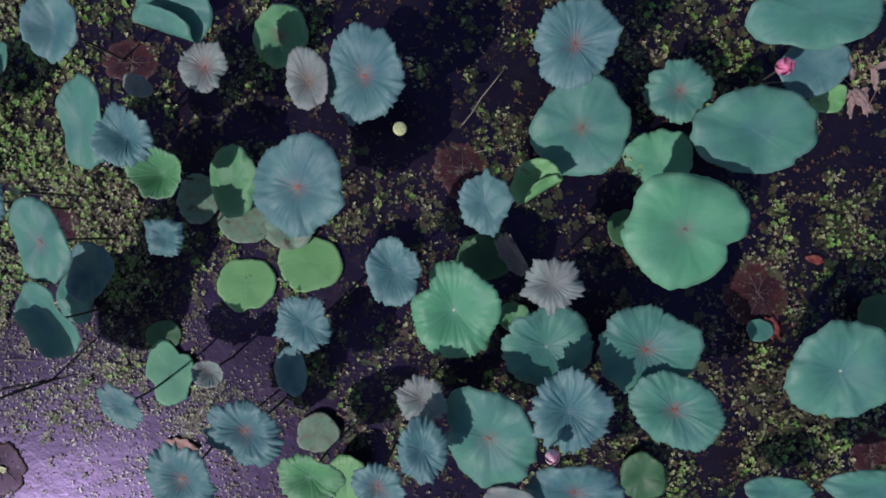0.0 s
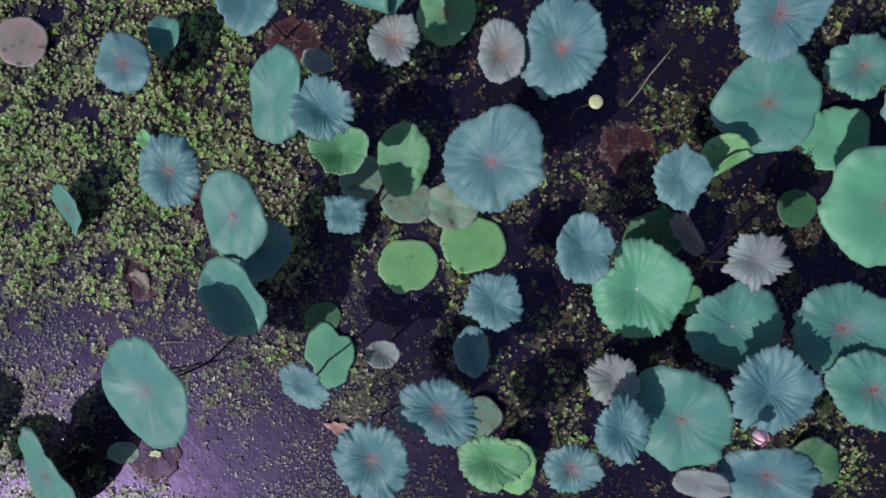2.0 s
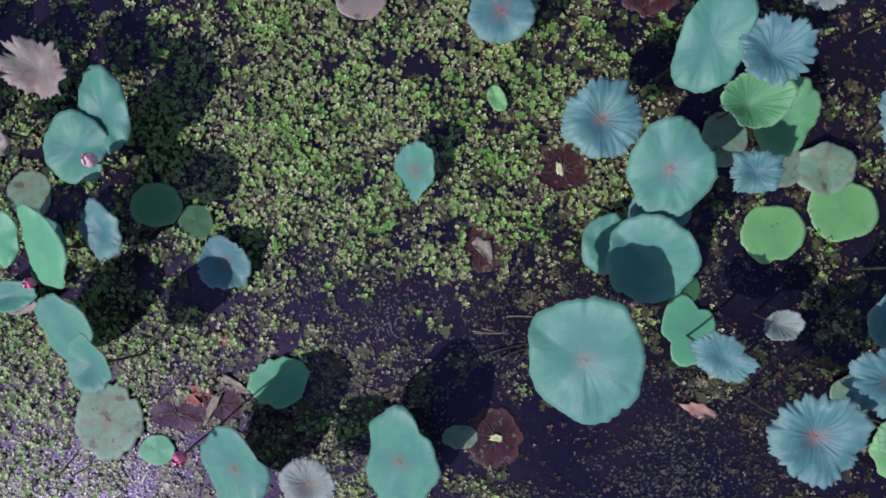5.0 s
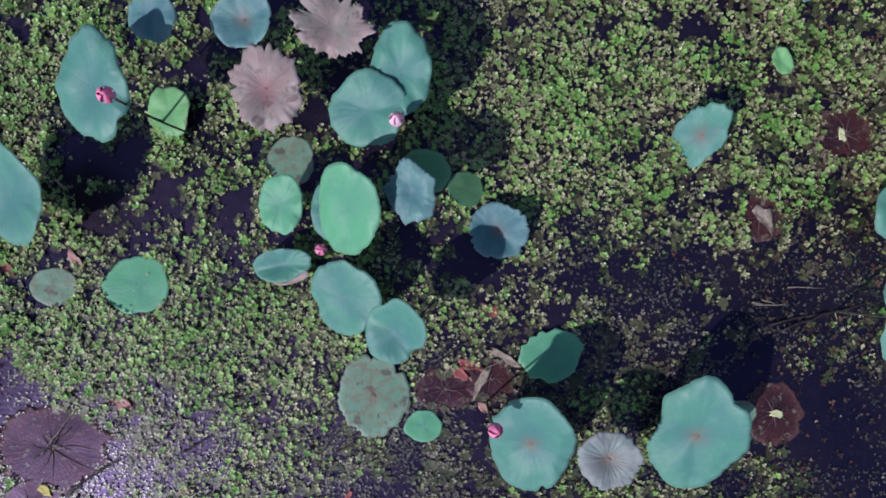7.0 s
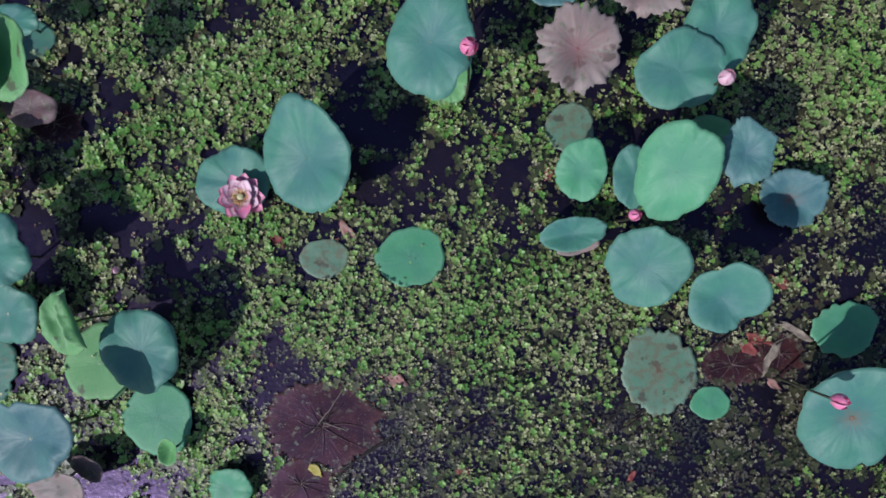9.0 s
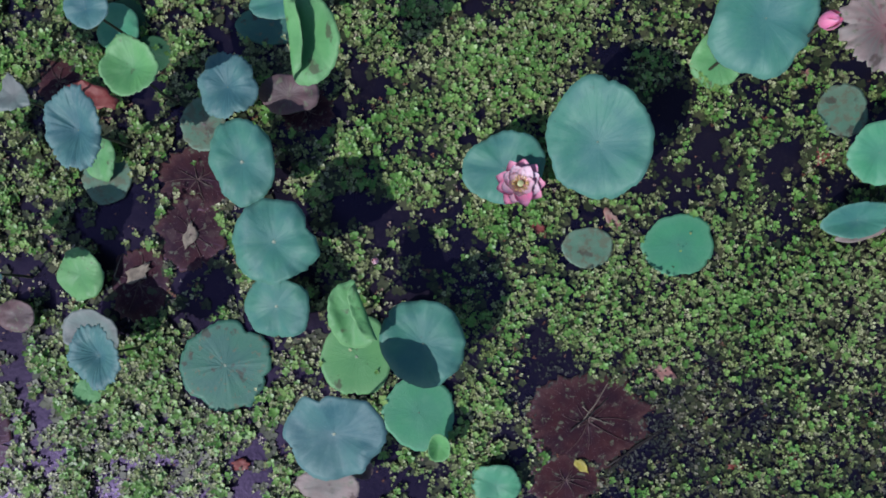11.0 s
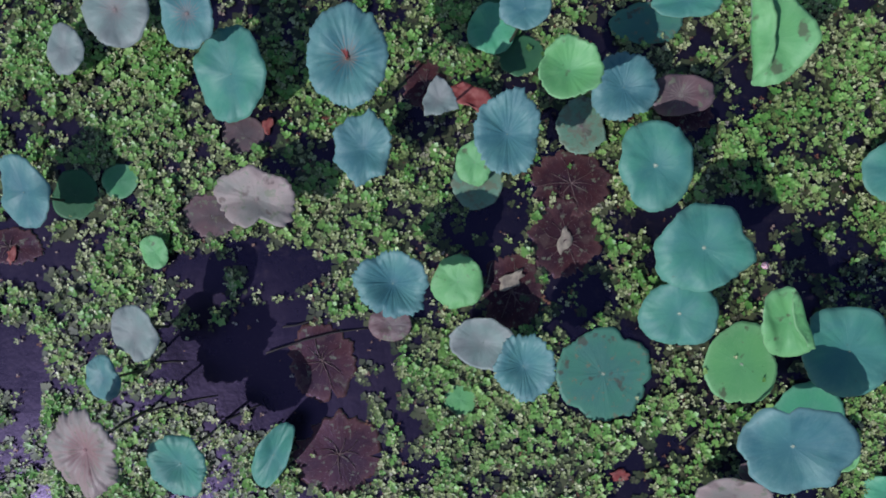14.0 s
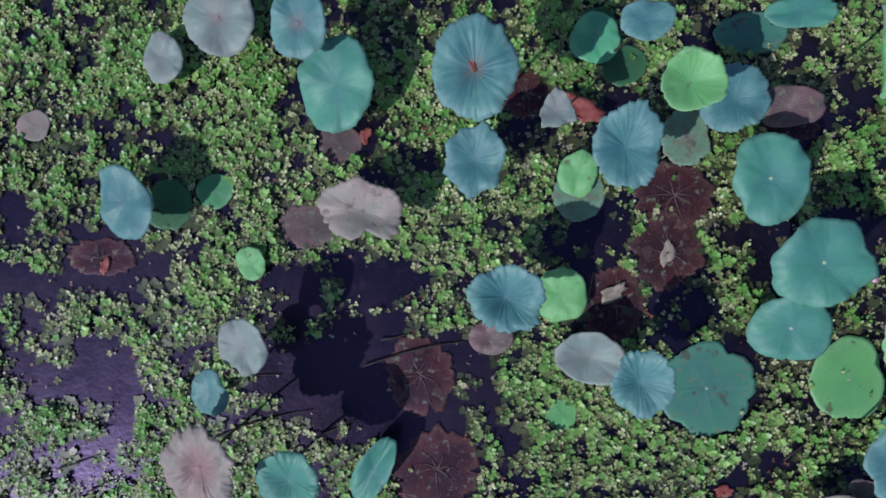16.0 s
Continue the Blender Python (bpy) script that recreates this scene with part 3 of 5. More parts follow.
# a green leaf under taller ones; their shade is put into its dark skin
lotus_leaf("darkgreen", -0.101, -0.135, 0.05, 0.138, 0.117, 0)
lotus_leaf("dead", -3.056, 0.770, 0.03, 0.126, 0.118, 0, heart="pink")
lotus_leaf("teal", -2.812, -0.015, 0.1, 0.088, 0.118, 0, rag=0.07, lean=1.0, dents=((-55, 0.16, 20), (-125, 0.16, 20), (-90, -0.1, 10), (70, 0.06, 8)), heart="brown")
lotus_leaf("teal", -4.162, 0.050, 0.26, 0.155, 0.145, 0, lean=0.35, dents=((-20, 0.12, 16), (200, 0.06, 20)))
lotus_leaf("teal", -4.038, 0.185, 0.3, 0.125, 0.165, 0, lean=0.35, dents=((100, -0.08, 14), (190, 0.12, 18)))
lotus_leaf("dead", -4.548, 0.124, 0.3, 0.150, 0.158, 10, pleat=0.18, rag=0.16, heart="rose")
lotus_leaf("dead", -4.286, 0.359, 0.28, 0.162, 0.107, -20, fold=0.5, axis=70, rag=0.26)
lotus_leaf("blue", -4.626, 0.380, 0.31, 0.125, 0.109, 0, cup=0.3, heart="brown")
lotus_leaf("blue", -4.932, 0.363, 0.4, 0.098, 0.098, 0)
lotus_leaf("teal", -5.079, 0.069, 0.52, 0.152, 0.175, 0, lean=0.4, dents=((-45, 0.12, 12), (-100, 0.06, 9), (20, 0.05, 16)))
lotus_leaf("lime", -5.030, 0.087, 0.05, 0.102, 0.107, 0)
lotus_leaf("leaf", -4.512, -0.310, 0.2, 0.098, 0.116, 0)
lotus_leaf("leaf", -4.222, -0.345, 0.38, 0.134, 0.161, 0, lean=0.8, dents=((170, 0.08, 12), (-30, 0.07, 14), (-100, 0.06, 12), (60, 0.05, 14)))
lotus_leaf("teal", -4.311, -0.338, 0.2, 0.085, 0.117, 0)
lotus_leaf("teal", -4.533, -0.552, 0.105, 0.127, 0.068, 8, fold=0.5, axis=10)
lotus_leaf("dead", -4.504, -0.602, 0.08, 0.082, 0.030, 12)
lotus_leaf("teal", -4.265, -0.682, 0.18, 0.150, 0.154, 0, lean=0.6, dents=((200, 0.12, 18), (-40, 0.06, 16)))
lotus_leaf("teal", -4.045, -0.791, 0.35, 0.118, 0.126, 0, fold=0.3, axis=-40, lean=0.6, dents=((-45, 0.22, 16), (110, 0.06, 14)), cup=0.15)
lotus_leaf("blue", -3.984, -0.281, 0.4, 0.089, 0.109, 15, pleat=0.25, fold=0.05, axis=80, rag=0.06, lean=0.4, points=5)
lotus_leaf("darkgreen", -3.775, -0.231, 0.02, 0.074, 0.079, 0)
lotus_leaf("green", -3.955, -0.159, 0.018, 0.120, 0.096, 0)
lotus_leaf("blue", -3.643, -0.410, 0.045, 0.122, 0.117, 0, fold=0.5, axis=-40, rag=0.09, heart="brown")
lotus_leaf("leaf", -3.414, -0.936, 0.02, 0.134, 0.115, 0, rag=0.06, dents=((120, 0.1, 7), (150, 0.1, 7), (180, 0.08, 7), (95, 0.08, 7), (-110, 0.12, 10)))
lotus_leaf("spot", -4.168, -1.107, 0.02, 0.158, 0.173, 0, rag=0.12, heart="brown")
lotus_leaf("leaf", -3.953, -1.240, 0.012, 0.079, 0.070, 0)
lotus_leaf("teal", -3.531, -1.237, 0.25, 0.163, 0.200, 0, fold=0.15, lean=0.65, dents=((140, 0.12, 14), (30, 0.04, 16), (-60, 0.05, 20)), heart="brown")
lotus_leaf("grey", -3.230, -1.295, 0.27, 0.121, 0.116, 0, pleat=0.62, heart="brown")
lotus_leaf("teal", -2.868, -1.224, 0.2, 0.170, 0.245, 0, lean=0.7, lobe=0.0, notch=150, dents=((50, 0.14, 13), (112, 0.06, 9), (168, 0.16, 24), (-35, 0.12, 14), (85, -0.04, 14)), heart="brown")
lotus_leaf("leaf", -5.181, -0.641, 0.012, 0.142, 0.128, 0, dents=((-85, 0.08, 7), (100, 0.06, 20), (150, 0.05, 8)))
lotus_leaf("spot", -5.539, -0.649, 0.008, 0.100, 0.085, 0)
lotus_leaf("teal", -5.555, -0.272, 0.27, 0.178, 0.209, 18, cup=0.1, lean=0.5, dents=((-120, 0.08, 20), (40, 0.05, 20)))
lotus_leaf("spot", -4.522, -0.110, 0.006, 0.101, 0.109, 0)
lotus_leaf("teal", -5.882, -0.343, 0.125, 0.155, 0.138, 20)
lotus_leaf("lime", -6.565, 0.049, 0.45, 0.130, 0.148, 8, fold=0.7, axis=95)
lotus_leaf("blue", -6.943, -0.023, 0.16, 0.120, 0.129, 0, pleat=0.3, lobe=0.0, dents=((15, 0.1, 12), (80, 0.1, 12), (150, 0.12, 12), (-70, 0.1, 12)))
lotus_leaf("teal", -6.858, -0.327, 0.24, 0.132, 0.160, 0, dents=((165, 0.13, 10), (210, 0.06, 14), (40, 0.05, 20)), heart="white")
lotus_leaf("teal", -6.719, -0.625, 0.31, 0.159, 0.156, 0, lobe=0.03, notch=215, dents=((22, 0.13, 10), (195, 0.09, 10)), heart="white")
lotus_leaf("teal", -6.755, -0.868, 0.16, 0.137, 0.128, 0, dents=((60, 0.08, 14), (160, 0.05, 20), (-60, -0.05, 20)), heart="white")
lotus_leaf("lime", -6.470, -1.083, 0.02, 0.143, 0.161, 0, dents=((-100, 0.06, 8), (20, 0.05, 14)), heart="white")
lotus_leaf("lime", -6.428, -0.890, 0.3, 0.110, 0.122, 20, fold=0.8, axis=110)
lotus_leaf("teal", -6.190, -1.000, 0.24, 0.165, 0.165, 0, dents=((30, 0.1, 16), (-50, 0.08, 14)))
lotus_leaf("leaf", -6.220, -1.305, 0.03, 0.148, 0.150, 0)
lotus_leaf("blue", -6.484, -1.279, 0.42, 0.186, 0.148, 0, cup=0.12, lobe=0.0, notch=112, dents=((105, 0.18, 7), (150, 0.08, 16), (-150, 0.08, 18), (-35, 0.08, 20)), heart="white")
lotus_leaf("dead", -6.558, -1.551, 0.15, 0.128, 0.073, 0, heart="pink")
lotus_leaf("lime", -6.138, -1.419, 0.1, 0.043, 0.060, -10, cup=0.6)
lotus_leaf("darkteal", -7.006, -1.118, 0.012, 0.189, 0.189, 0, pleat=0.2, lobe=0.12, notch=55, dents=((58, 0.14, 10), (-20, 0.05, 8), (-70, 0.06, 8), (130, 0.06, 10)), heart="white")
lotus_leaf("lime", -7.189, -0.019, 0.38, 0.113, 0.098, 0, cup=0.35, rag=0.06, dents=((150, 0.1, 16), (40, 0.05, 14)))
lotus_leaf("blue", -7.337, 0.181, 0.4, 0.084, 0.066, 0)
lotus_leaf("leaf", -7.429, 0.246, 0.05, 0.094, 0.100, 0)
lotus_leaf("blue", -7.910, -0.011, 0.55, 0.133, 0.158, 0, pleat=0.3, dents=((62, 0.10, 9), (-50, 0.06, 20)), heart="brown")
lotus_leaf("blue", -7.397, -0.227, 0.37, 0.111, 0.145, -8, pleat=0.4, cup=0.2, rag=0.05, dents=((100, 0.1, 16), (-100, 0.06, 12)))
lotus_leaf("blue", -7.903, -0.253, 0.28, 0.104, 0.116, 0, fold=0.2, rag=0.06, points=6, pleat=0.25)
lotus_leaf("grey", -7.628, -0.102, 0.35, 0.070, 0.077, 0, points=3, rag=0.08, fold=0.3)
lotus_leaf("blue", -7.803, -0.734, 0.32, 0.131, 0.119, 0, pleat=0.45, cup=0.3, rag=0.07, dents=((120, 0.1, 14), (-20, 0.08, 12)))
lotus_leaf("rosy", -7.844, -0.910, 0.05, 0.089, 0.067, 0)
lotus_leaf("lime", -7.575, -0.746, 0.06, 0.101, 0.110, 0)
lotus_leaf("blue", -7.349, -1.028, 0.33, 0.109, 0.113, 0, pleat=0.45, cup=0.2, rag=0.1)
lotus_leaf("lime", -7.571, -1.217, 0.012, 0.063, 0.063, 0)
lotus_leaf("spot", -7.491, -0.356, 0.01, 0.101, 0.104, 0)
lotus_leaf("lime", -7.502, -0.278, 0.05, 0.075, 0.089, 0)
lotus_leaf("teal", -8.305, -1.411, 0.085, 0.066, 0.150, -28, fold=0.5, axis=62)
lotus_leaf("teal", -8.408, 0.046, 0.2, 0.145, 0.178, 0, lean=0.35, lobe=0.0, dents=((-80, 0.08, 16), (30, 0.08, 24), (90, 0.05, 12)))
lotus_leaf("rosy", -8.434, -0.140, 0.005, 0.091, 0.078, 0)
lotus_leaf("blue", -9.204, -0.380, 0.2, 0.113, 0.143, 20, lean=0.4)
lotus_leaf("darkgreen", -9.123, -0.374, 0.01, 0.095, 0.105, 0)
lotus_leaf("green", -8.937, -0.320, 0.012, 0.077, 0.070, 0)
lotus_leaf("lime", -8.785, -0.610, 0.045, 0.062, 0.067, 0)
lotus_leaf("dead", -8.319, -0.422, 0.2, 0.160, 0.118, -20, fold=0.2, axis=-20, rag=0.08, dents=((-85, 0.45, 20), (60, 0.06, 16)), heart="pink")
lotus_leaf("rosy", -8.564, -0.468, 0.006, 0.118, 0.090, 0, rag=0.15)
lotus_leaf("grey", -8.727, -0.902, 0.3, 0.096, 0.108, 20, lobe=0.0, notch=-110, dents=((-115, 0.3, 18), (20, 0.06, 20)))
lotus_leaf("blue", -8.851, -1.063, 0.29, 0.076, 0.084, 0, dents=((30, 0.16, 24), (-150, 0.05, 20)))
lotus_leaf("dead", -8.828, -1.273, 0.45, 0.133, 0.148, 0, pleat=0.35, rag=0.08, dents=((140, 0.08, 14), (60, 0.06, 10)), heart="rose")
lotus_leaf("teal", -8.562, -1.360, 0.33, 0.117, 0.113, 0, pleat=0.3, cup=0.2)
lotus_leaf("grey", -9.101, 0.186, 0.105, 0.083, 0.096, 0)
lotus_leaf("grey", -8.840, 0.295, 0.21, 0.145, 0.133, 0, heart="pink")
lotus_leaf("blue", -8.511, 0.223, 0.33, 0.102, 0.125, 0, heart="pink")
lotus_leaf("darkgreen", -7.410, 0.290, 0.012, 0.078, 0.093, 0)
lotus_leaf("darkgreen", -7.312, 0.150, 0.012, 0.093, 0.080, 0)
lotus_leaf("grey", -7.481, -0.975, 0.125, 0.132, 0.098, -10, cup=0.3)
lotus_leaf("spot", -7.081, -0.142, 0.03, 0.097, 0.114, 0, rag=0.1, heart="pink")
lotus_leaf("rosy", -6.718, -0.043, 0.105, 0.127, 0.076, 0, heart="pink")
lotus_leaf("darkteal", -6.813, 0.266, 0.01, 0.146, 0.084, 0)
lotus_leaf("teal", -6.724, 0.277, 0.2, 0.118, 0.065, 0)
lotus_leaf("dead", -9.669, -0.047, 0.02, 0.068, 0.064, 0)
lotus_leaf("maroon", -2.167, 0.001, 0.004, 0.134, 0.132, 0, rag=0.17, clear=0.75)
lotus_leaf("maroon", -2.525, -0.348, 0.004, 0.101, 0.106, 0, rag=0.17, clear=0.75)
lotus_leaf("maroon", -3.669, -1.041, 0.004, 0.111, 0.101, 0, rag=0.17, clear=0.75)
lotus_leaf("maroon", -7.121, -0.362, 0.004, 0.168, 0.130, 0, rag=0.17, clear=0.96)
lotus_leaf("maroon", -7.147, -0.586, 0.004, 0.144, 0.157, 0, rag=0.17, clear=0.96)
lotus_leaf("maroon", -7.362, -0.786, 0.004, 0.122, 0.162, 0, rag=0.17, clear=0.96)
lotus_leaf("maroon", -8.125, -1.060, 0.004, 0.132, 0.159, 0, rag=0.17, clear=0.96)
lotus_leaf("maroon", -8.062, -1.435, 0.004, 0.177, 0.159, 0, rag=0.17, clear=0.96)
lotus_leaf("maroon", -9.400, -0.580, 0.004, 0.137, 0.078, 0, rag=0.17, clear=0.96)
lotus_leaf("maroon", -5.544, -1.346, 0.004, 0.247, 0.193, 0, rag=0.17, clear=0.85)
lotus_leaf("maroon", 1.187, -0.319, 0.004, 0.156, 0.161, 0, rag=0.17, clear=0.75)
lotus_leaf("maroon", -1.782, 0.781, 0.004, 0.138, 0.106, 0, rag=0.17, clear=0.75)
lotus_leaf("maroon", -0.218, 0.273, 0.004, 0.136, 0.130, 0, rag=0.17, clear=0.75)
lotus_leaf("maroon", -7.689, 0.044, 0.004, 0.095, 0.095, 0, rag=0.17, clear=0.96)
lotus_leaf("maroon", -3.866, -1.082, 0.004, 0.161, 0.092, 0, rag=0.17, clear=0.75)
lotus_leaf("maroon", 1.741, -1.080, 0.004, 0.098, 0.119, 0, rag=0.17, clear=0.75)
lotus_leaf("maroon", -6.677, -0.080, 0.004, 0.125, 0.091, 0, rag=0.17, clear=0.85)
lotus_leaf("dead", 0.010, -0.127, 0.15, 0.061, 0.111, 30, fold=0.8, axis=120, rag=0.15)
lotus_leaf("spot", -2.614, -1.179, 0.006, 0.079, 0.054, 0)
lotus_leaf("leaf", -5.917, -1.586, 0.05, 0.100, 0.088, 0)
lotus_leaf("rosy", -6.458, -1.485, 0.12, 0.075, 0.046, -30, heart="pink")
lotus_leaf("maroon", -5.635, -1.582, 0.004, 0.148, 0.103, 0, rag=0.17, clear=0.85)
lotus_leaf("maroon", -2.464, -1.184, 0.004, 0.121, 0.136, 0, rag=0.12, clear=0.75)
lotus_leaf("lime", -2.460, 0.300, 0.055, 0.038, 0.058, 25, fold=0.5, axis=115)


# ---- flowers and buds ----
def petal_mesh(length, width, curl):
    """A cupped petal from the origin along +x, curling up."""
    verts, faces = [], []
    rows, cols = 7, 4
    for i in range(rows + 1):
        u = i / rows
        half = width * math.sin(math.pi * min(0.08 + 0.92 * u, 0.985)) ** 0.75
        for j in range(cols + 1):
            v = j / cols * 2 - 1
            verts.append((length * (u - 0.10 * curl * u * u), half * v, length * curl * u ** 1.7 + 0.35 * half * v * v))
    many = len(verts)
    verts += [(a, b, c - 0.0012) for a, b, c in verts]
    wide = cols + 1
    for i in range(rows):
        for j in range(cols):
            a = i * wide + j
            faces.append((a, a + wide, a + wide + 1, a + 1))
            faces.append((many + a + 1, many + a + wide + 1, many + a + wide, many + a))
    rim = [i * wide for i in range(rows)] + [rows * wide + j for j in range(cols)] + [i * wide + cols for i in range(rows, 0, -1)] + [j for j in range(cols, 0, -1)]
    for k, a in enumerate(rim):
        b = rim[(k + 1) % len(rim)]
        faces.append((a, b, many + b, many + a))
    return verts, faces


def lathe(profile, sides=14):
    verts, faces = [], []
    for r, z in profile:
        for s in range(sides):
            w = 2 * math.pi * s / sides
            verts.append((r * math.cos(w), r * math.sin(w), z))
    for k in range(len(profile) - 1):
        for s in range(sides):
            t = (s + 1) % sides
            faces.append((k * sides + s, k * sides + t, (k + 1) * sides + t, (k + 1) * sides + s))
    faces.append(tuple(reversed(range(sides))))
    faces.append(tuple(range((len(profile) - 1) * sides, len(profile) * sides)))
    return verts, faces


def lotus_flower(x, y, z, size):
    """An open lotus flower with three whorls of petals round its seed pod."""
    rng = random.Random(11)
    thing = tagged(new("lotus_flower"), "open pink lotus flower with a yellow centre beside its leaf", "flower")
    thing.location = (x, y, 0)
    for ring, (count, length, width, curl, skin) in enumerate(((9, 1.05, 0.40, 0.16, PETAL), (8, 0.86, 0.38, 0.34, PETAL_PALE), (7, 0.60, 0.30, 0.62, PETAL_PALE))):
        verts, faces = petal_mesh(size * length, size * width, curl)
        shared = None
        for k in range(count):
            if shared is None:
                ob = mesh_object("petal", verts, faces, skin, thing)
                shared = ob.data
            else:
                ob = new("petal", shared)
                ob.parent = thing
            turn = 360 * (k + 0.5 * (ring % 2)) / count + rng.uniform(-9, 9)
            ob.matrix_local = pose(0, 0, z, 0, 0, turn) @ pose(size * 0.06, 0, 0, 0, rng.uniform(-12, 10), 0)
    verts, faces = lathe([(size * 0.05, 0), (size * 0.12, size * 0.2), (size * 0.15, size * 0.26), (size * 0.12, size * 0.29)])
    mesh_object("seed_pod", verts, faces, POD, thing, "green-yellow seed pod").location = (0, 0, z)
    for k in range(22):
        w = k * 2.4
        tip = Vector((math.cos(w) * size * 0.36, math.sin(w) * size * 0.36, z + size * rng.uniform(0.25, 0.38)))
        verts, faces = tube([Vector((math.cos(w) * size * 0.1, math.sin(w) * size * 0.1, z)), tip], [0.0008, 0.0018], 5)
        mesh_object("stamen", verts, faces, POLLEN, thing)
    verts, faces = tube(stalk_line(Vector((0, 0, -0.06)), Vector((0, 0, z)), 0.01, rng), [0.005] * 9)
    mesh_object("stalk", verts, faces, STALK, thing)


def lotus_bud(x, y, z, size, skin, words):
    """A closed bud: an inner core and five petals wrapped round it, on a stalk."""
    rng = random.Random(seeds.random())
    thing = tagged(new("lotus_bud"), words, "flower bud")
    thing.location = (x, y, 0)
    lean = pose(0, 0, z, rng.uniform(-25, 25), rng.uniform(-25, 25), 0)
    core = [(size * 0.15, -size * 0.9), (size * 0.62, -size * 0.5), (size * 0.86, 0), (size * 0.7, size * 0.55), (size * 0.32, size * 0.98), (size * 0.05, size * 1.2)]
    verts, faces = lathe([(r * 0.82, h * 0.92) for r, h in core])
    mesh_object("core", verts, faces, skin, thing).matrix_local = lean
    verts, faces = [], []
    for i in range(8):
        u = i / 7
        r = size * (0.12 + 0.84 * math.sin(math.pi * (0.06 + 0.88 * u)) ** 0.8)
        half = 0.62 * math.sin(math.pi * (0.15 + 0.84 * u))
        for j in range(6):
            w = half * (j / 5 * 2 - 1)
            verts.append((r * math.cos(w), r * math.sin(w), size * (-0.95 + 2.25 * u)))
    faces = [(i * 6 + j, i * 6 + j + 1, (i + 1) * 6 + j + 1, (i + 1) * 6 + j) for i in range(7) for j in range(5)]
    first = None
    for k in range(5):
        if first is None:
            ob = mesh_object("petal", verts, faces, skin, thing)
            first = ob.data
        else:
            ob = new("petal", first)
            ob.parent = thing
        ob.matrix_local = lean @ pose(0, 0, 0, 0, 0, 72 * k + rng.uniform(-8, 8))
    verts, faces = tube(stalk_line(Vector((0, 0, -0.06)), Vector((0, 0, z - size * 0.7)), 0.02, rng), [0.0048] * 9)
    mesh_object("stalk", verts, faces, STALK, thing)


def seed_head(x, y, z, size):
    """A young flat-topped seed head on its stalk."""
    rng = random.Random(seeds.random())
    thing = tagged(new("lotus_seed_head"), "small pale green lotus seed head on a thin stalk", "seed head")
    thing.location = (x, y, 0)
    verts, faces = lathe([(size * 0.2, -size * 0.9), (size * 0.7, -size * 0.4), (size, 0), (size * 0.98, size * 0.2), (size * 0.8, size * 0.32)], 16)
    mesh_object("pod", verts, faces, POD, thing).location = (0, 0, z)
    for k in range(7):
        w = k * 1.047
        r = 0.0 if k == 6 else size * 0.52
        verts, faces = lathe([(size * 0.13, 0), (size * 0.11, size * 0.07), (size * 0.03, size * 0.1)], 8)
        mesh_object("seed", verts, faces, POD, thing).location = (r * math.cos(w), r * math.sin(w), z + size * 0.3)
    verts, faces = tube(stalk_line(Vector((0, 0, -0.06)), Vector((0, 0, z - size * 0.8)), 0.03, rng), [0.004] * 9)
    mesh_object("stalk", verts, faces, STALK, thing)


lotus_flower(-5.826, -0.411, 0.17, 0.085)
lotus_bud(-4.958, 0.012, 0.63, 0.030, PETAL, "pink lotus bud on a tall stalk over a leaf")
lotus_bud(-4.041, -0.009, 0.36, 0.030, PETAL_PALE, "pale pink lotus bud leaning over a leaf")
lotus_bud(-4.338, -0.488, 0.27, 0.024, PETAL, "small pink lotus bud between leaves")
lotus_bud(-3.681, -1.137, 0.40, 0.029, PETAL, "deep pink lotus bud at a leaf's rim")
lotus_bud(0.120, -0.889, 0.57, 0.030, PETAL_PALE, "pale pink lotus bud between pleated leaves")
lotus_bud(1.031, 0.626, 0.48, 0.036, PETAL, "pink lotus bud over a bluish leaf")
lotus_bud(-6.388, -0.697, 0.05, 0.015, PETAL_PALE, "tiny pale lotus bud just above the water")
seed_head(-0.476, 0.390, 0.45, 0.028)
seed_head(-1.993, 0.137, 0.50, 0.020)


# ---- scraps, twigs and bent stems on the water ----
def scrap(name, x, y, size, skin, label, z=0.008, long=1.6):
    """A crumpled piece of a dead leaf or petal."""
    rng = random.Random(seeds.random())
    verts, faces = [], []
    rings, segs = 3, 14
    for j in range(rings + 1):
        for s in range(segs if j else 1):
            w = 2 * math.pi * s / segs
            r = size * j / rings * (1 + 0.35 * rng.uniform(-1, 1) * (j == rings))
            verts.append((r * long * math.cos(w), r * math.sin(w) / long ** 0.5, size * 0.35 * rng.uniform(0, 1) * j / rings))
    many = len(verts)
    verts += [(a, b, c - 0.0015) for a, b, c in verts]
    for s in range(segs):
        t = (s + 1) % segs
        faces.append((0, 1 + s, 1 + t))
        faces.append((many, many + 1 + t, many + 1 + s))
        for j in range(rings - 1):
            a, b = 1 + j * segs, 1 + (j + 1) * segs
            faces.append((a + s, b + s, b + t, a + t))
            faces.append((many + a + t, many + b + t, many + b + s, many + a + s))
        a = 1 + (rings - 1) * segs
        faces.append((a + s, many + a + s, many + a + t, a + t))
    ob = mesh_object(name, verts, faces, skin)
    ob.matrix_world = pose(x, y, z, 0, 0, rng.uniform(0, 360))
    tagged(ob, label, "fallen scrap")


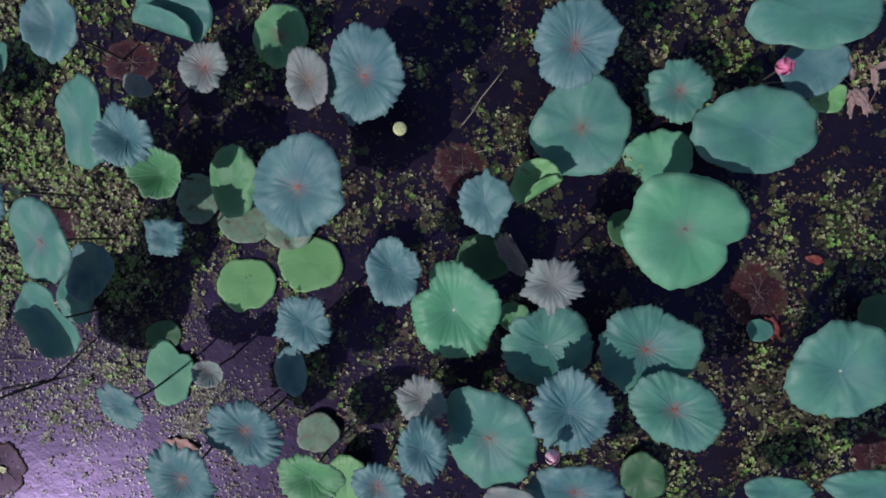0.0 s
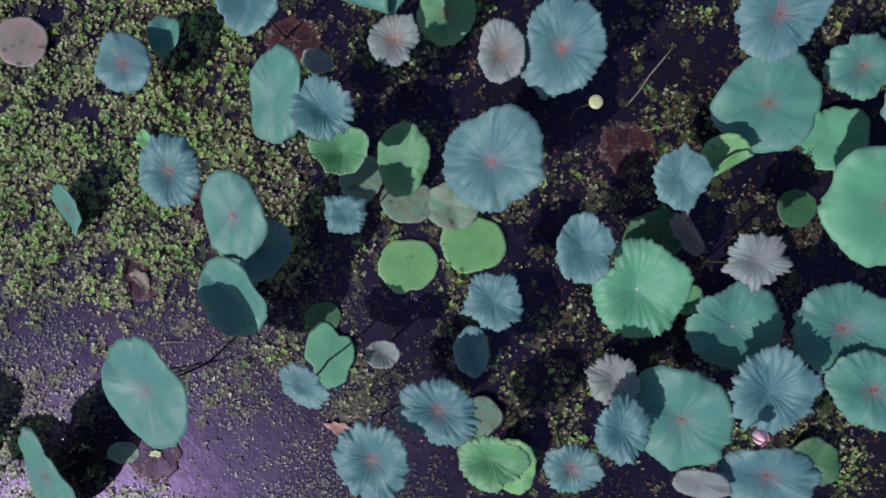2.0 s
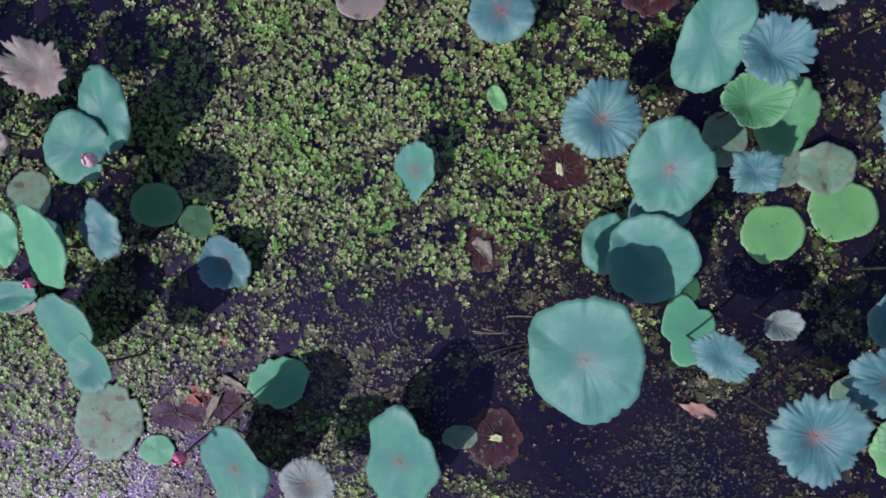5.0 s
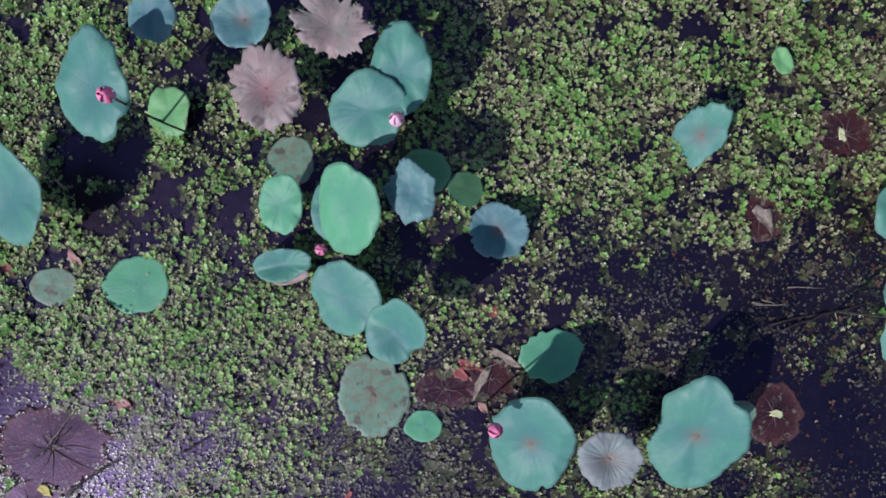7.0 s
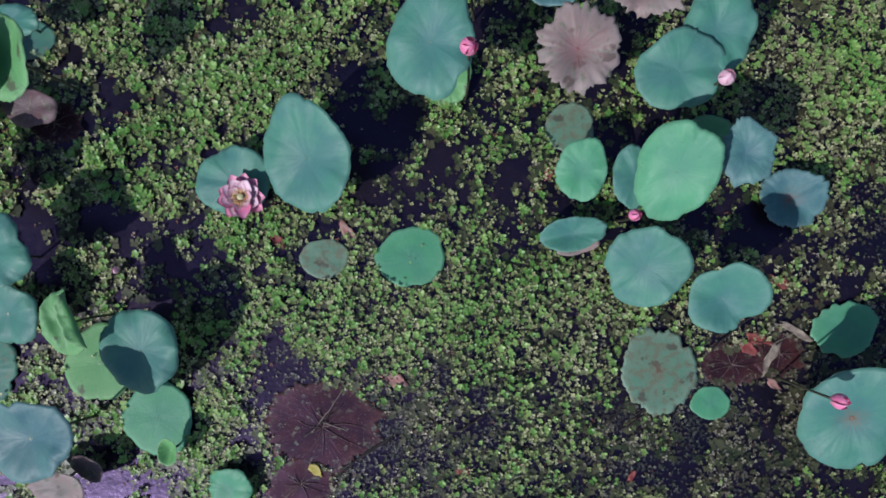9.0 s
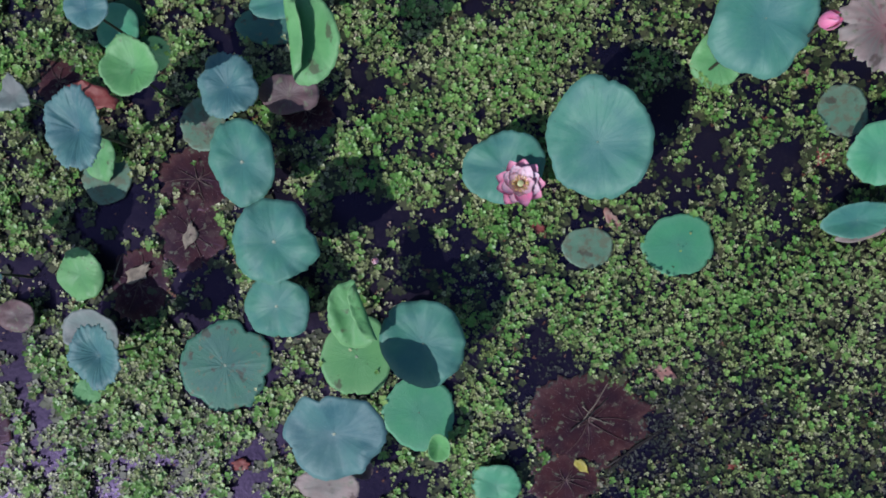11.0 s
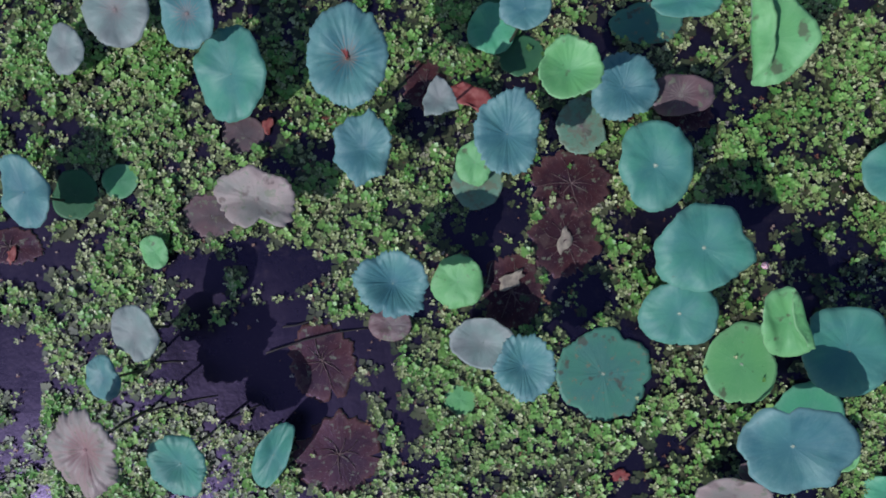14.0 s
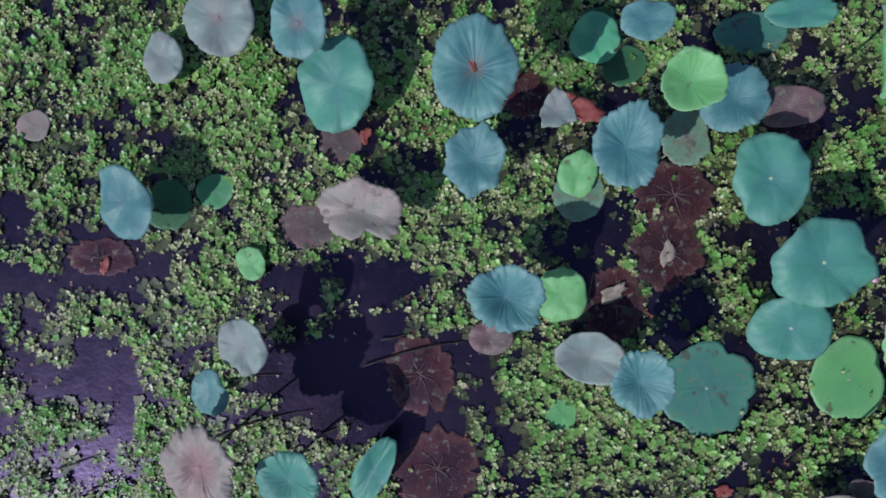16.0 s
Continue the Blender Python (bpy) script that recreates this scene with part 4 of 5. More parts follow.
for x, y, size, skin, words in (
        (1.447, -0.157, 0.030, SCARLET, "crumpled red scrap of leaf on the weed"), (1.254, -0.481, 0.045, SCARLET, "red rotting scrap of leaf on the water"),
        (-4.595, -0.281, 0.024, SCARLET, "small red scrap on the floating weed"), (-5.735, -0.570, 0.026, SCARLET, "red fallen petal on the floating weed"),
        (-5.438, -0.545, 0.030, ORANGE, "pinkish fallen petal on the floating weed"), (-3.761, -0.975, 0.032, SCARLET, "orange-red crumpled scrap on the water"),
        (-5.571, -1.524, 0.024, YELLOW, "yellow fallen leaf on the dark water"), (-1.572, -1.051, 0.045, ORANGE, "dry pinkish leaf scrap on the water"),
        (-2.511, -0.348, 0.040, STRAW, "pale star-shaped dry scrap on a rotten leaf"), (-7.148, -0.586, 0.030, STRAW, "pale dry scrap on a rotten leaf"),
        (-7.362, -0.740, 0.036, STRAW, "pale torn scrap on a rotten leaf"),
        (-2.183, 0.005, 0.019, POD, "small green scrap on a rotten leaf"), (-2.452, -1.180, 0.019, POD, "pale green scrap on a rotten leaf"),
        (-6.94, -1.52, 0.026, SCARLET, "red crumpled scrap among the weed"), (-4.61, -0.30, 0.020, SCARLET, "red fallen petal on the weed"),
        (-8.05, -0.10, 0.032, SCARLET, "red rotting scrap among the weed"),
        (-3.797, -1.017, 0.030, SCARLET, "orange-red crumpled scrap on a rotten leaf"), (-3.667, -0.744, 0.028, SCARLET, "dark red scrap on the water"),
        (-5.249, -1.148, 0.034, ORANGE, "pinkish crumpled scrap among the weed"), (-3.70, -1.16, 0.024, ORANGE, "pinkish fallen petal beside a bud"),
        (-4.739, -1.490, 0.016, SCARLET, "small red petal on the floating weed"), (-4.272, -1.536, 0.018, SCARLET, "small red petal on the floating weed"),
        (-4.960, -1.525, 0.018, SCARLET, "small red petal on the floating weed"), (-4.657, 0.031, 0.020, ORANGE, "orange-pink petal on the floating weed"),
        (-7.319, -1.439, 0.020, SCARLET, "small red scrap among the green weed"), (-8.330, -0.108, 0.024, SCARLET, "red rotting scrap beside a sunken leaf"),
        (-9.389, -0.613, 0.022, SCARLET, "red rotting scrap on a maroon leaf")):
    scrap("leaf_scrap", x, y, size, skin, words)
scrap("leaf_scrap", -7.489, -0.041, 0.060, SCARLET, "crumpled red dead leaf beside bluish leaves", 0.08)

scrap("leaf_scrap", -3.607, -0.946, 0.026, STRAW, "pale curled strip of dry leaf on the water", 0.012, 2.6)
scrap("leaf_scrap", -3.714, -1.053, 0.030, STRAW, "pale curled strip of dry leaf on the water", 0.012, 2.6)
frond = random.Random(21)
for k in range(11):
    scrap("leaf_scrap", 1.655 + frond.uniform(-0.10, 0.09), 0.69 + frond.uniform(-0.13, 0.13), frond.uniform(0.018, 0.030), DRYPINK, "withered pale pink leaflet beside a broken frond", 0.012, 2.2)
scrap("fallen_petal", -7.915, 0.005, 0.0115, SCARLET, "dark red fallen petal lying on a bluish leaf", 0.53, 2.0)


def stem(points, thick, skin, words):
    """A broken stem lying in or standing out of the water."""
    line = [Vector(p) for p in points]
    full = []
    for a, b in zip(line, line[1:]):
        full += [a.lerp(b, k / 4) for k in range(4)]
    full.append(line[-1])
    rng = random.Random(seeds.random())
    full = [p + Vector((rng.uniform(-1, 1), rng.uniform(-1, 1), 0)) * thick for p in full]
    verts, faces = tube(full, [thick * (1 - 0.4 * k / len(full)) for k in range(len(full))], 6)
    tagged(mesh_object("broken_stem", verts, faces, skin), words, "stem", "broken stems in the water")


stem([(-0.025, 0.733, 0.03), (-0.227, 0.464, 0.0)], 0.004, STRAW, "pale dry reed stem lying on the water")
stem([(-5.474, -1.549, 0.016), (-5.401, -1.476, 0.016), (-5.196, -1.342, 0.000)], 0.0042, TWIG, "dark bent dead stem lying in the water")
stem([(-5.620, -1.385, 0.016), (-5.535, -1.320, 0.016), (-5.455, -1.247, 0.000)], 0.0042, TWIG, "dark bent dead stem lying in the water")
stem([(-4.966, -1.353, 0.016), (-4.857, -1.276, 0.000)], 0.0042, TWIG, "dark bent dead stem lying in the water")
stem([(-4.760, -1.140, 0.016), (-4.676, -1.082, 0.016), (-4.555, -1.043, 0.000)], 0.0042, TWIG, "dark bent dead stem lying in the water")
stem([(-4.802, -1.142, 0.016), (-4.641, -1.077, 0.000)], 0.0042, TWIG, "dark bent dead stem lying in the water")
stem([(-4.380, -1.344, 0.016), (-4.281, -1.220, 0.000)], 0.0042, TWIG, "dark bent dead stem lying in the water")
stem([(-4.331, -1.356, 0.016), (-4.145, -1.244, 0.000)], 0.0042, TWIG, "dark bent dead stem lying in the water")
stem([(-4.195, -1.219, 0.016), (-4.096, -1.108, 0.000)], 0.0042, TWIG, "dark bent dead stem lying in the water")
stem([(-4.046, -1.083, 0.016), (-4.009, -0.996, 0.000)], 0.0042, TWIG, "dark bent dead stem lying in the water")
stem([(-3.947, -1.021, 0.016), (-3.824, -0.909, 0.016), (-3.626, -0.822, 0.000)], 0.0042, TWIG, "dark bent dead stem lying in the water")
stem([(-4.616, -1.320, 0.016), (-4.467, -1.245, 0.000)], 0.0042, TWIG, "dark bent dead stem lying in the water")
stem([(-8.956, -1.308, 0.016), (-8.792, -1.247, 0.016), (-8.549, -1.192, 0.000)], 0.0042, TWIG, "dark bent dead stem lying in the water")
stem([(-8.282, -0.921, 0.016), (-8.075, -0.878, 0.000)], 0.0042, TWIG, "dark bent dead stem lying in the water")
stem([(-8.941, -1.075, 0.016), (-8.674, -1.054, 0.000)], 0.0042, TWIG, "dark bent dead stem lying in the water")
stem([(-9.586, -1.429, 0.016), (-9.422, -1.372, 0.000)], 0.0042, TWIG, "dark bent dead stem lying in the water")
stem([(-9.470, -1.520, 0.016), (-9.319, -1.452, 0.000)], 0.0042, TWIG, "dark bent dead stem lying in the water")
stem([(-8.823, -1.294, 0.016), (-8.662, -1.239, 0.000)], 0.0042, TWIG, "dark bent dead stem lying in the water")
stem([(-8.348, -1.024, 0.016), (-8.136, -0.957, 0.016), (-7.903, -0.924, 0.000)], 0.0042, TWIG, "dark bent dead stem lying in the water")
stem([(-8.538, -1.300, 0.016), (-8.373, -1.232, 0.000)], 0.0042, TWIG, "dark bent dead stem lying in the water")
stem([(-6.715, -1.400, 0.016), (-6.481, -1.214, 0.000)], 0.0042, TWIG, "dark bent dead stem lying in the water")
stem([(-2.445, -0.830, 0.016), (-2.265, -0.761, 0.016), (-2.046, -0.706, 0.000)], 0.0042, TWIG, "dark bent dead stem lying in the water")
stem([(-2.485, -0.803, 0.016), (-2.238, -0.747, 0.000)], 0.0042, TWIG, "dark bent dead stem lying in the water")
stem([(-2.246, 0.176, 0.016), (-1.950, 0.104, 0.000)], 0.0042, TWIG, "dark bent dead stem lying in the water")
stem([(-2.273, 0.158, 0.016), (-1.923, 0.104, 0.000)], 0.0042, TWIG, "dark bent dead stem lying in the water")
stem([(-2.061, -0.043, 0.016), (-1.926, -0.030, 0.000)], 0.0042, TWIG, "dark bent dead stem lying in the water")
stem([(-4.142, -1.193, 0.016), (-4.332, -1.271, 0.000)], 0.0042, TWIG, "dark bent dead stem lying in the water")
stem([(-4.142, -1.195, 0.016), (-4.301, -1.324, 0.000)], 0.0042, TWIG, "dark bent dead stem lying in the water")
stem([(-4.140, -1.198, 0.016), (-4.223, -1.332, 0.000)], 0.0042, TWIG, "dark bent dead stem lying in the water")
stem([(-4.145, -1.190, 0.016), (-4.320, -1.186, 0.000)], 0.0042, TWIG, "dark bent dead stem lying in the water")
stem([(-4.771, -1.114, 0.016), (-4.661, -1.073, 0.000)], 0.0042, TWIG, "dark bent dead stem lying in the water")
stem([(-4.990, -1.365, 0.016), (-4.856, -1.280, 0.000)], 0.0042, TWIG, "dark bent dead stem lying in the water")
stem([(-5.467, -1.518, 0.016), (-5.223, -1.371, 0.000)], 0.0042, TWIG, "dark bent dead stem lying in the water")
stem([(-5.585, -1.368, 0.016), (-5.513, -1.270, 0.016), (-5.448, -1.172, 0.000)], 0.0022, STRAW, "pale dry stem lying on the water")
stem([(-5.547, -1.322, 0.016), (-5.426, -1.371, 0.000)], 0.0022, STRAW, "pale dry stem lying on the water")
stem([(-5.569, -1.283, 0.016), (-5.525, -1.322, 0.000)], 0.0022, STRAW, "pale dry stem lying on the water")
stem([(-2.565, -0.710, 0.016), (-2.444, -0.722, 0.000)], 0.0022, STRAW, "pale dry stem lying on the water")
stem([(-2.524, -0.698, 0.016), (-2.456, -0.715, 0.000)], 0.0022, STRAW, "pale dry stem lying on the water")
stem([(-2.211, -0.753, 0.016), (-2.196, -0.794, 0.000)], 0.0022, STRAW, "pale dry stem lying on the water")
stem([(-2.413, -0.644, 0.016), (-2.249, -0.649, 0.000)], 0.0022, STRAW, "pale dry stem lying on the water")
stem([(-0.158, 0.350, 0.016), (0.060, 0.388, 0.000)], 0.0022, STRAW, "pale dry stem lying on the water")
stem([(-2.552, -0.719, 0.016), (-2.397, -0.719, 0.000)], 0.0022, STRAW, "pale dry stem lying on the water")
stem([(-2.840, -0.265, 0.016), (-2.756, -0.217, 0.000)], 0.0022, STRAW, "pale dry stem lying on the water")
stem([(-3.711, -1.001, 0.016), (-3.559, -0.932, 0.000)], 0.0022, STRAW, "pale dry stem lying on the water")
stem([(-7.461, -0.755, 0.016), (-7.437, -0.664, 0.000)], 0.0022, STRAW, "pale dry stem lying on the water")
stem([(1.190, 0.664, 0.016), (1.373, 0.690, 0.000)], 0.0022, STRAW, "pale dry stem lying on the water")
stem([(0.028, -0.178, 0.016), (0.148, -0.218, 0.000)], 0.0022, STRAW, "pale dry stem lying on the water")
stem([(-0.026, -0.072, 0.016), (0.108, -0.205, 0.000)], 0.0022, STRAW, "pale dry stem lying on the water")
stem([(0.001, -0.045, 0.016), (0.055, -0.192, 0.000)], 0.0022, STRAW, "pale dry stem lying on the water")
stem([(1.555, 0.768, 0.016), (1.662, 0.702, 0.000)], 0.0022, ORANGE, "withered pinkish frond on the water")
stem([(1.584, 0.663, 0.016), (1.702, 0.689, 0.000)], 0.0022, ORANGE, "withered pinkish frond on the water")
stem([(1.619, 0.819, 0.016), (1.689, 0.663, 0.000)], 0.0022, ORANGE, "withered pinkish frond on the water")
stem([(1.659, 0.793, 0.016), (1.743, 0.623, 0.000)], 0.0022, ORANGE, "withered pinkish frond on the water")
stem([(1.599, 0.610, 0.016), (1.718, 0.571, 0.000)], 0.0022, ORANGE, "withered pinkish frond on the water")
stem([(1.679, 0.558, 0.016), (1.742, 0.663, 0.000)], 0.0022, ORANGE, "withered pinkish frond on the water")
stem([(1.530, 0.715, 0.016), (1.637, 0.637, 0.000)], 0.0022, ORANGE, "withered pinkish frond on the water")


# ---- floating weed ----
ZONES = []


def zone(x, y, rx, ry, weight):
    """More (or, below 0, less) weed round a place of the pond."""
    ZONES.append((x, y, rx, ry, weight))


zone(1.36, -0.81, 0.60, 0.42, 0.55)
zone(1.48, -0.08, 0.45, 0.31, 0.40)
zone(-0.69, 0.30, 0.17, 0.21, 0.35)
zone(-0.56, -0.87, 0.21, 0.21, 0.40)
zone(-2.26, 0.46, 0.35, 0.32, 0.45)
zone(0.61, 0.90, 0.21, 0.21, 0.30)
zone(1.03, 0.85, 0.21, 0.14, 0.40)
zone(-1.95, -0.08, 0.21, 0.18, 0.30)
zone(-0.53, 0.48, 0.29, 0.16, -0.60)
zone(-0.56, 0.14, 0.16, 0.24, -0.40)
zone(-0.67, -0.21, 0.14, 0.16, -0.50)
zone(0.30, 0.06, 0.30, 0.13, -0.50)
zone(-1.35, -0.54, 0.27, 0.16, -0.40)
zone(0.00, 0.75, 0.21, 0.21, -0.35)
zone(0.41, -0.35, 0.22, 0.11, -0.40)
zone(-1.66, 0.54, 0.22, 0.16, -0.30)
zone(-2.05, -0.64, 0.35, 0.16, -0.45)
zone(-2.22, -1.03, 0.39, 0.32, 0.05)
zone(-1.87, -1.27, 0.38, 0.11, -0.50)
zone(0.83, -0.26, 0.21, 0.16, -0.30)
zone(-1.26, -0.64, 0.24, 0.14, -0.50)
zone(-3.13, -0.56, 0.35, 0.11, -0.35)
zone(-3.50, 0.13, 0.42, 0.42, 0.30)
zone(-1.92, -1.17, 0.32, 0.13, -0.35)
zone(-2.44, -0.67, 0.30, 0.17, -0.65)
zone(-1.95, -1.29, 0.35, 0.20, -0.80)
zone(-3.18, 0.04, 0.84, 0.64, 0.35)
zone(-3.80, -0.58, 0.22, 0.12, -0.50)
zone(-2.86, -0.53, 0.15, 0.15, -0.30)
zone(-4.77, -1.18, 0.27, 0.15, -0.10)
zone(-1.36, -0.67, 0.15, 0.12, -0.60)
zone(-3.83, -0.51, 0.27, 0.14, -0.60)
zone(-5.34, -0.24, 0.19, 0.15, -0.50)
zone(-5.09, -0.87, 0.76, 0.32, 0.35)
zone(-2.65, -0.77, 0.29, 0.12, -0.50)
zone(-4.92, 0.24, 0.12, 0.12, -0.40)
zone(-5.34, -0.14, 0.19, 0.14, -0.60)
zone(-6.42, -0.49, 0.24, 0.14, -0.40)
zone(-6.68, -0.65, 0.16, 0.09, -0.60)
zone(-6.49, -0.06, 0.21, 0.12, -0.50)
zone(-4.85, -0.91, 0.91, 0.36, 0.35)
zone(-7.01, -1.47, 0.14, 0.14, -0.20)
zone(-5.69, -1.17, 0.12, 0.09, -0.50)
zone(-5.88, 0.04, 0.44, 0.35, 0.40)
zone(-6.05, -0.75, 0.27, 0.14, -0.45)
zone(-5.22, -0.35, 0.13, 0.09, -0.30)
zone(-8.31, -0.68, 0.23, 0.09, -0.50)
zone(-8.40, -1.10, 0.21, 0.16, -0.60)
zone(-7.37, -0.89, 0.18, 0.09, -0.60)
zone(-5.67, -1.13, 0.14, 0.09, -0.50)
zone(-9.33, -0.57, 0.25, 0.16, -0.50)
zone(-8.52, -1.06, 0.25, 0.14, -0.55)
zone(-8.44, -0.62, 0.21, 0.09, -0.55)
zone(-8.15, -1.20, 0.16, 0.20, -0.50)
zone(-7.94, -0.47, 0.27, 0.24, 0.30)
zone(-6.60, -1.30, 0.32, 0.26, 0.30)
zone(-6.28, -0.14, 0.17, 0.17, 0.20)
zone(-9.69, -0.45, 0.23, 0.11, -0.55)
zone(-9.76, -0.75, 0.14, 0.14, -0.40)
zone(-9.41, -1.09, 0.14, 0.14, -0.55)
zone(-9.69, -1.09, 0.11, 0.11, -0.50)
zone(-9.35, 0.19, 0.42, 0.30, 0.25)
zone(-8.31, -0.87, 0.16, 0.11, -0.50)
zone(-8.56, -0.82, 0.16, 0.14, -0.40)
zone(-5.48, -1.36, 0.41, 0.19, -0.60)
zone(-4.92, -1.41, 0.36, 0.15, -0.25)
zone(-5.57, -1.31, 0.35, 0.19, -0.45)
zone(-6.42, -1.57, 0.24, 0.14, -0.30)
zone(-3.12, -0.48, 0.48, 0.21, -0.35)
zone(-3.85, -1.21, 0.46, 0.19, -0.30)
zone(-2.52, -0.77, 0.32, 0.25, -0.50)
zone(-2.00, -1.31, 0.42, 0.20, -0.80)
zone(-2.74, -1.07, 0.15, 0.15, -0.40)
zone(-3.85, -1.44, 0.46, 0.16, -0.25)
zone(-1.73, -1.24, 0.42, 0.24, -0.80)
zone(-8.26, -1.24, 0.39, 0.25, -0.25)
zone(-1.82, -1.02, 0.15, 0.15, -0.70)
zone(-1.91, -1.39, 0.30, 0.12, -0.80)
zone(-5.14, -1.47, 0.35, 0.26, 0.30)
zone(-6.06, -1.42, 0.18, 0.18, 0.30)
zone(-2.40, -1.22, 0.42, 0.24, -0.90)
zone(-3.60, -1.55, 0.40, 0.20, -0.40)
zone(-3.45, -0.72, 0.25, 0.12, -0.35)
zones = np.array(ZONES)
leaf_table = np.array(FLOATING)


def field(x, y, scale, seed):
    """Smooth noise between -1 and 1 over the pond."""
    table = np.random.default_rng(seed).uniform(-1, 1, (512, 512))
    u, v = x * scale + 200.3, y * scale + 200.7
    i, j = np.floor(u).astype(int), np.floor(v).astype(int)
    a, b = u - i, v - j
    a, b = a * a * (3 - 2 * a), b * b * (3 - 2 * b)
    i, j, k, m = i % 512, j % 512, (i + 1) % 512, (j + 1) % 512
    return (table[i, j] * (1 - a) + table[k, j] * a) * (1 - b) + (table[i, m] * (1 - a) + table[k, m] * a) * b


def weed_share(x, y):
    """How thickly the weed covers the water at each place, 0 to 1."""
    share = 0.68 - 0.32 * np.clip(x + 2.2, 0.0, 1.0)
    for cx, cy, rx, ry, weight in zones:
        share += (0.8 if weight > 0 or cx < -7.6 else 0.5) * weight * np.exp(-((x - cx) / rx) ** 2 - ((y - cy) / ry) ** 2)
    share += 0.15 * field(x, y, 2.4, 1) + 0.34 * field(x, y, 7.0, 2) + 0.38 * field(x, y, 17.0, 3) + 0.14 * field(x, y, 38.0, 4)
    return np.maximum(share, 0.10)


def covered(x, y):
    """Whether a floating leaf lies at each place."""
    hit = np.zeros(len(x), bool)
    for cx, cy, rx, ry in leaf_table:
        hit |= ((x - cx) / rx) ** 2 + ((y - cy) / ry) ** 2 < 1.0
    return hit


def dull(x, y):
    """The share of old, browned weed at each place, 0 to 1."""
    share = 0.12 + 0.13 * np.clip((x + 7.0) / 3.0, 0.0, 1.0) + 0.35 * np.clip((x + 2.6) / 1.5, 0.0, 1.0)
    for cx, cy, rx, ry in ((-2.00, -1.24, 0.81, 0.42), (-3.85, -1.44, 0.60, 0.25), (-3.18, -0.90, 0.30, 0.15), (-3.59, -1.11, 0.36, 0.22), (-5.34, -1.38, 0.34, 0.27), (0.62, -0.26, 0.40, 0.40)):
        share += 0.75 * np.exp(-((x - cx) / rx) ** 2 - ((y - cy) / ry) ** 2)
    return share + 0.30 * field(x, y, 3.3, 5)


def rosettes(name, label, category, skin, x, y, z, size, leaves, tilt, rng):
    """One mesh of little floating rosettes, each of a few kite-shaped leaflets joined at its centre."""
    verts, faces, start = [], [], 0
    kinds = rng.integers(0, len(leaves), len(x))
    for count in leaves:
        mine = np.nonzero(kinds == leaves.index(count))[0]
        many = len(mine)
        centre = np.stack([x[mine], y[mine], z[mine]], 1)
        turn = rng.uniform(0, 6.28, many)
        block = [centre[:, None, :]]
        for k in range(count):
            w = turn + 2 * math.pi * k / count + rng.uniform(-0.28, 0.28, many)
            r = size[mine] * rng.uniform(0.7, 1.2, many)
            up = tilt * rng.uniform(-0.1, 1.0, many)
            wide = 0.62 if count > 2 else 0.9
            for da, f, lift in ((-wide, 0.78, 0.75), (0.0, 1.08, 1.0), (wide, 0.78, 0.75)):
                block.append(np.stack([centre[:, 0] + r * f * np.cos(w + da), centre[:, 1] + r * f * np.sin(w + da), centre[:, 2] + r * up * lift], 1)[:, None, :])
        each = 1 + 3 * count
        verts.append(np.concatenate(block, 1).reshape(-1, 3))
        first = start + each * np.arange(many)
        for k in range(count):
            faces.append(np.stack([first, first + 3 * k + 1, first + 3 * k + 2, first + 3 * k + 3], 1))
        start += each * many
    verts, faces = np.concatenate(verts), np.concatenate(faces)
    mesh = bpy.data.meshes.new(name)
    mesh.vertices.add(len(verts))
    mesh.vertices.foreach_set("co", verts.ravel())
    mesh.loops.add(4 * len(faces))
    mesh.loops.foreach_set("vertex_index", faces.ravel())
    mesh.polygons.add(len(faces))
    mesh.polygons.foreach_set("loop_start", 4 * np.arange(len(faces)))
    mesh.update(calc_edges=True)
    mesh.materials.append(skin)
    tagged(new(name, mesh), label, category, kind="stuff")


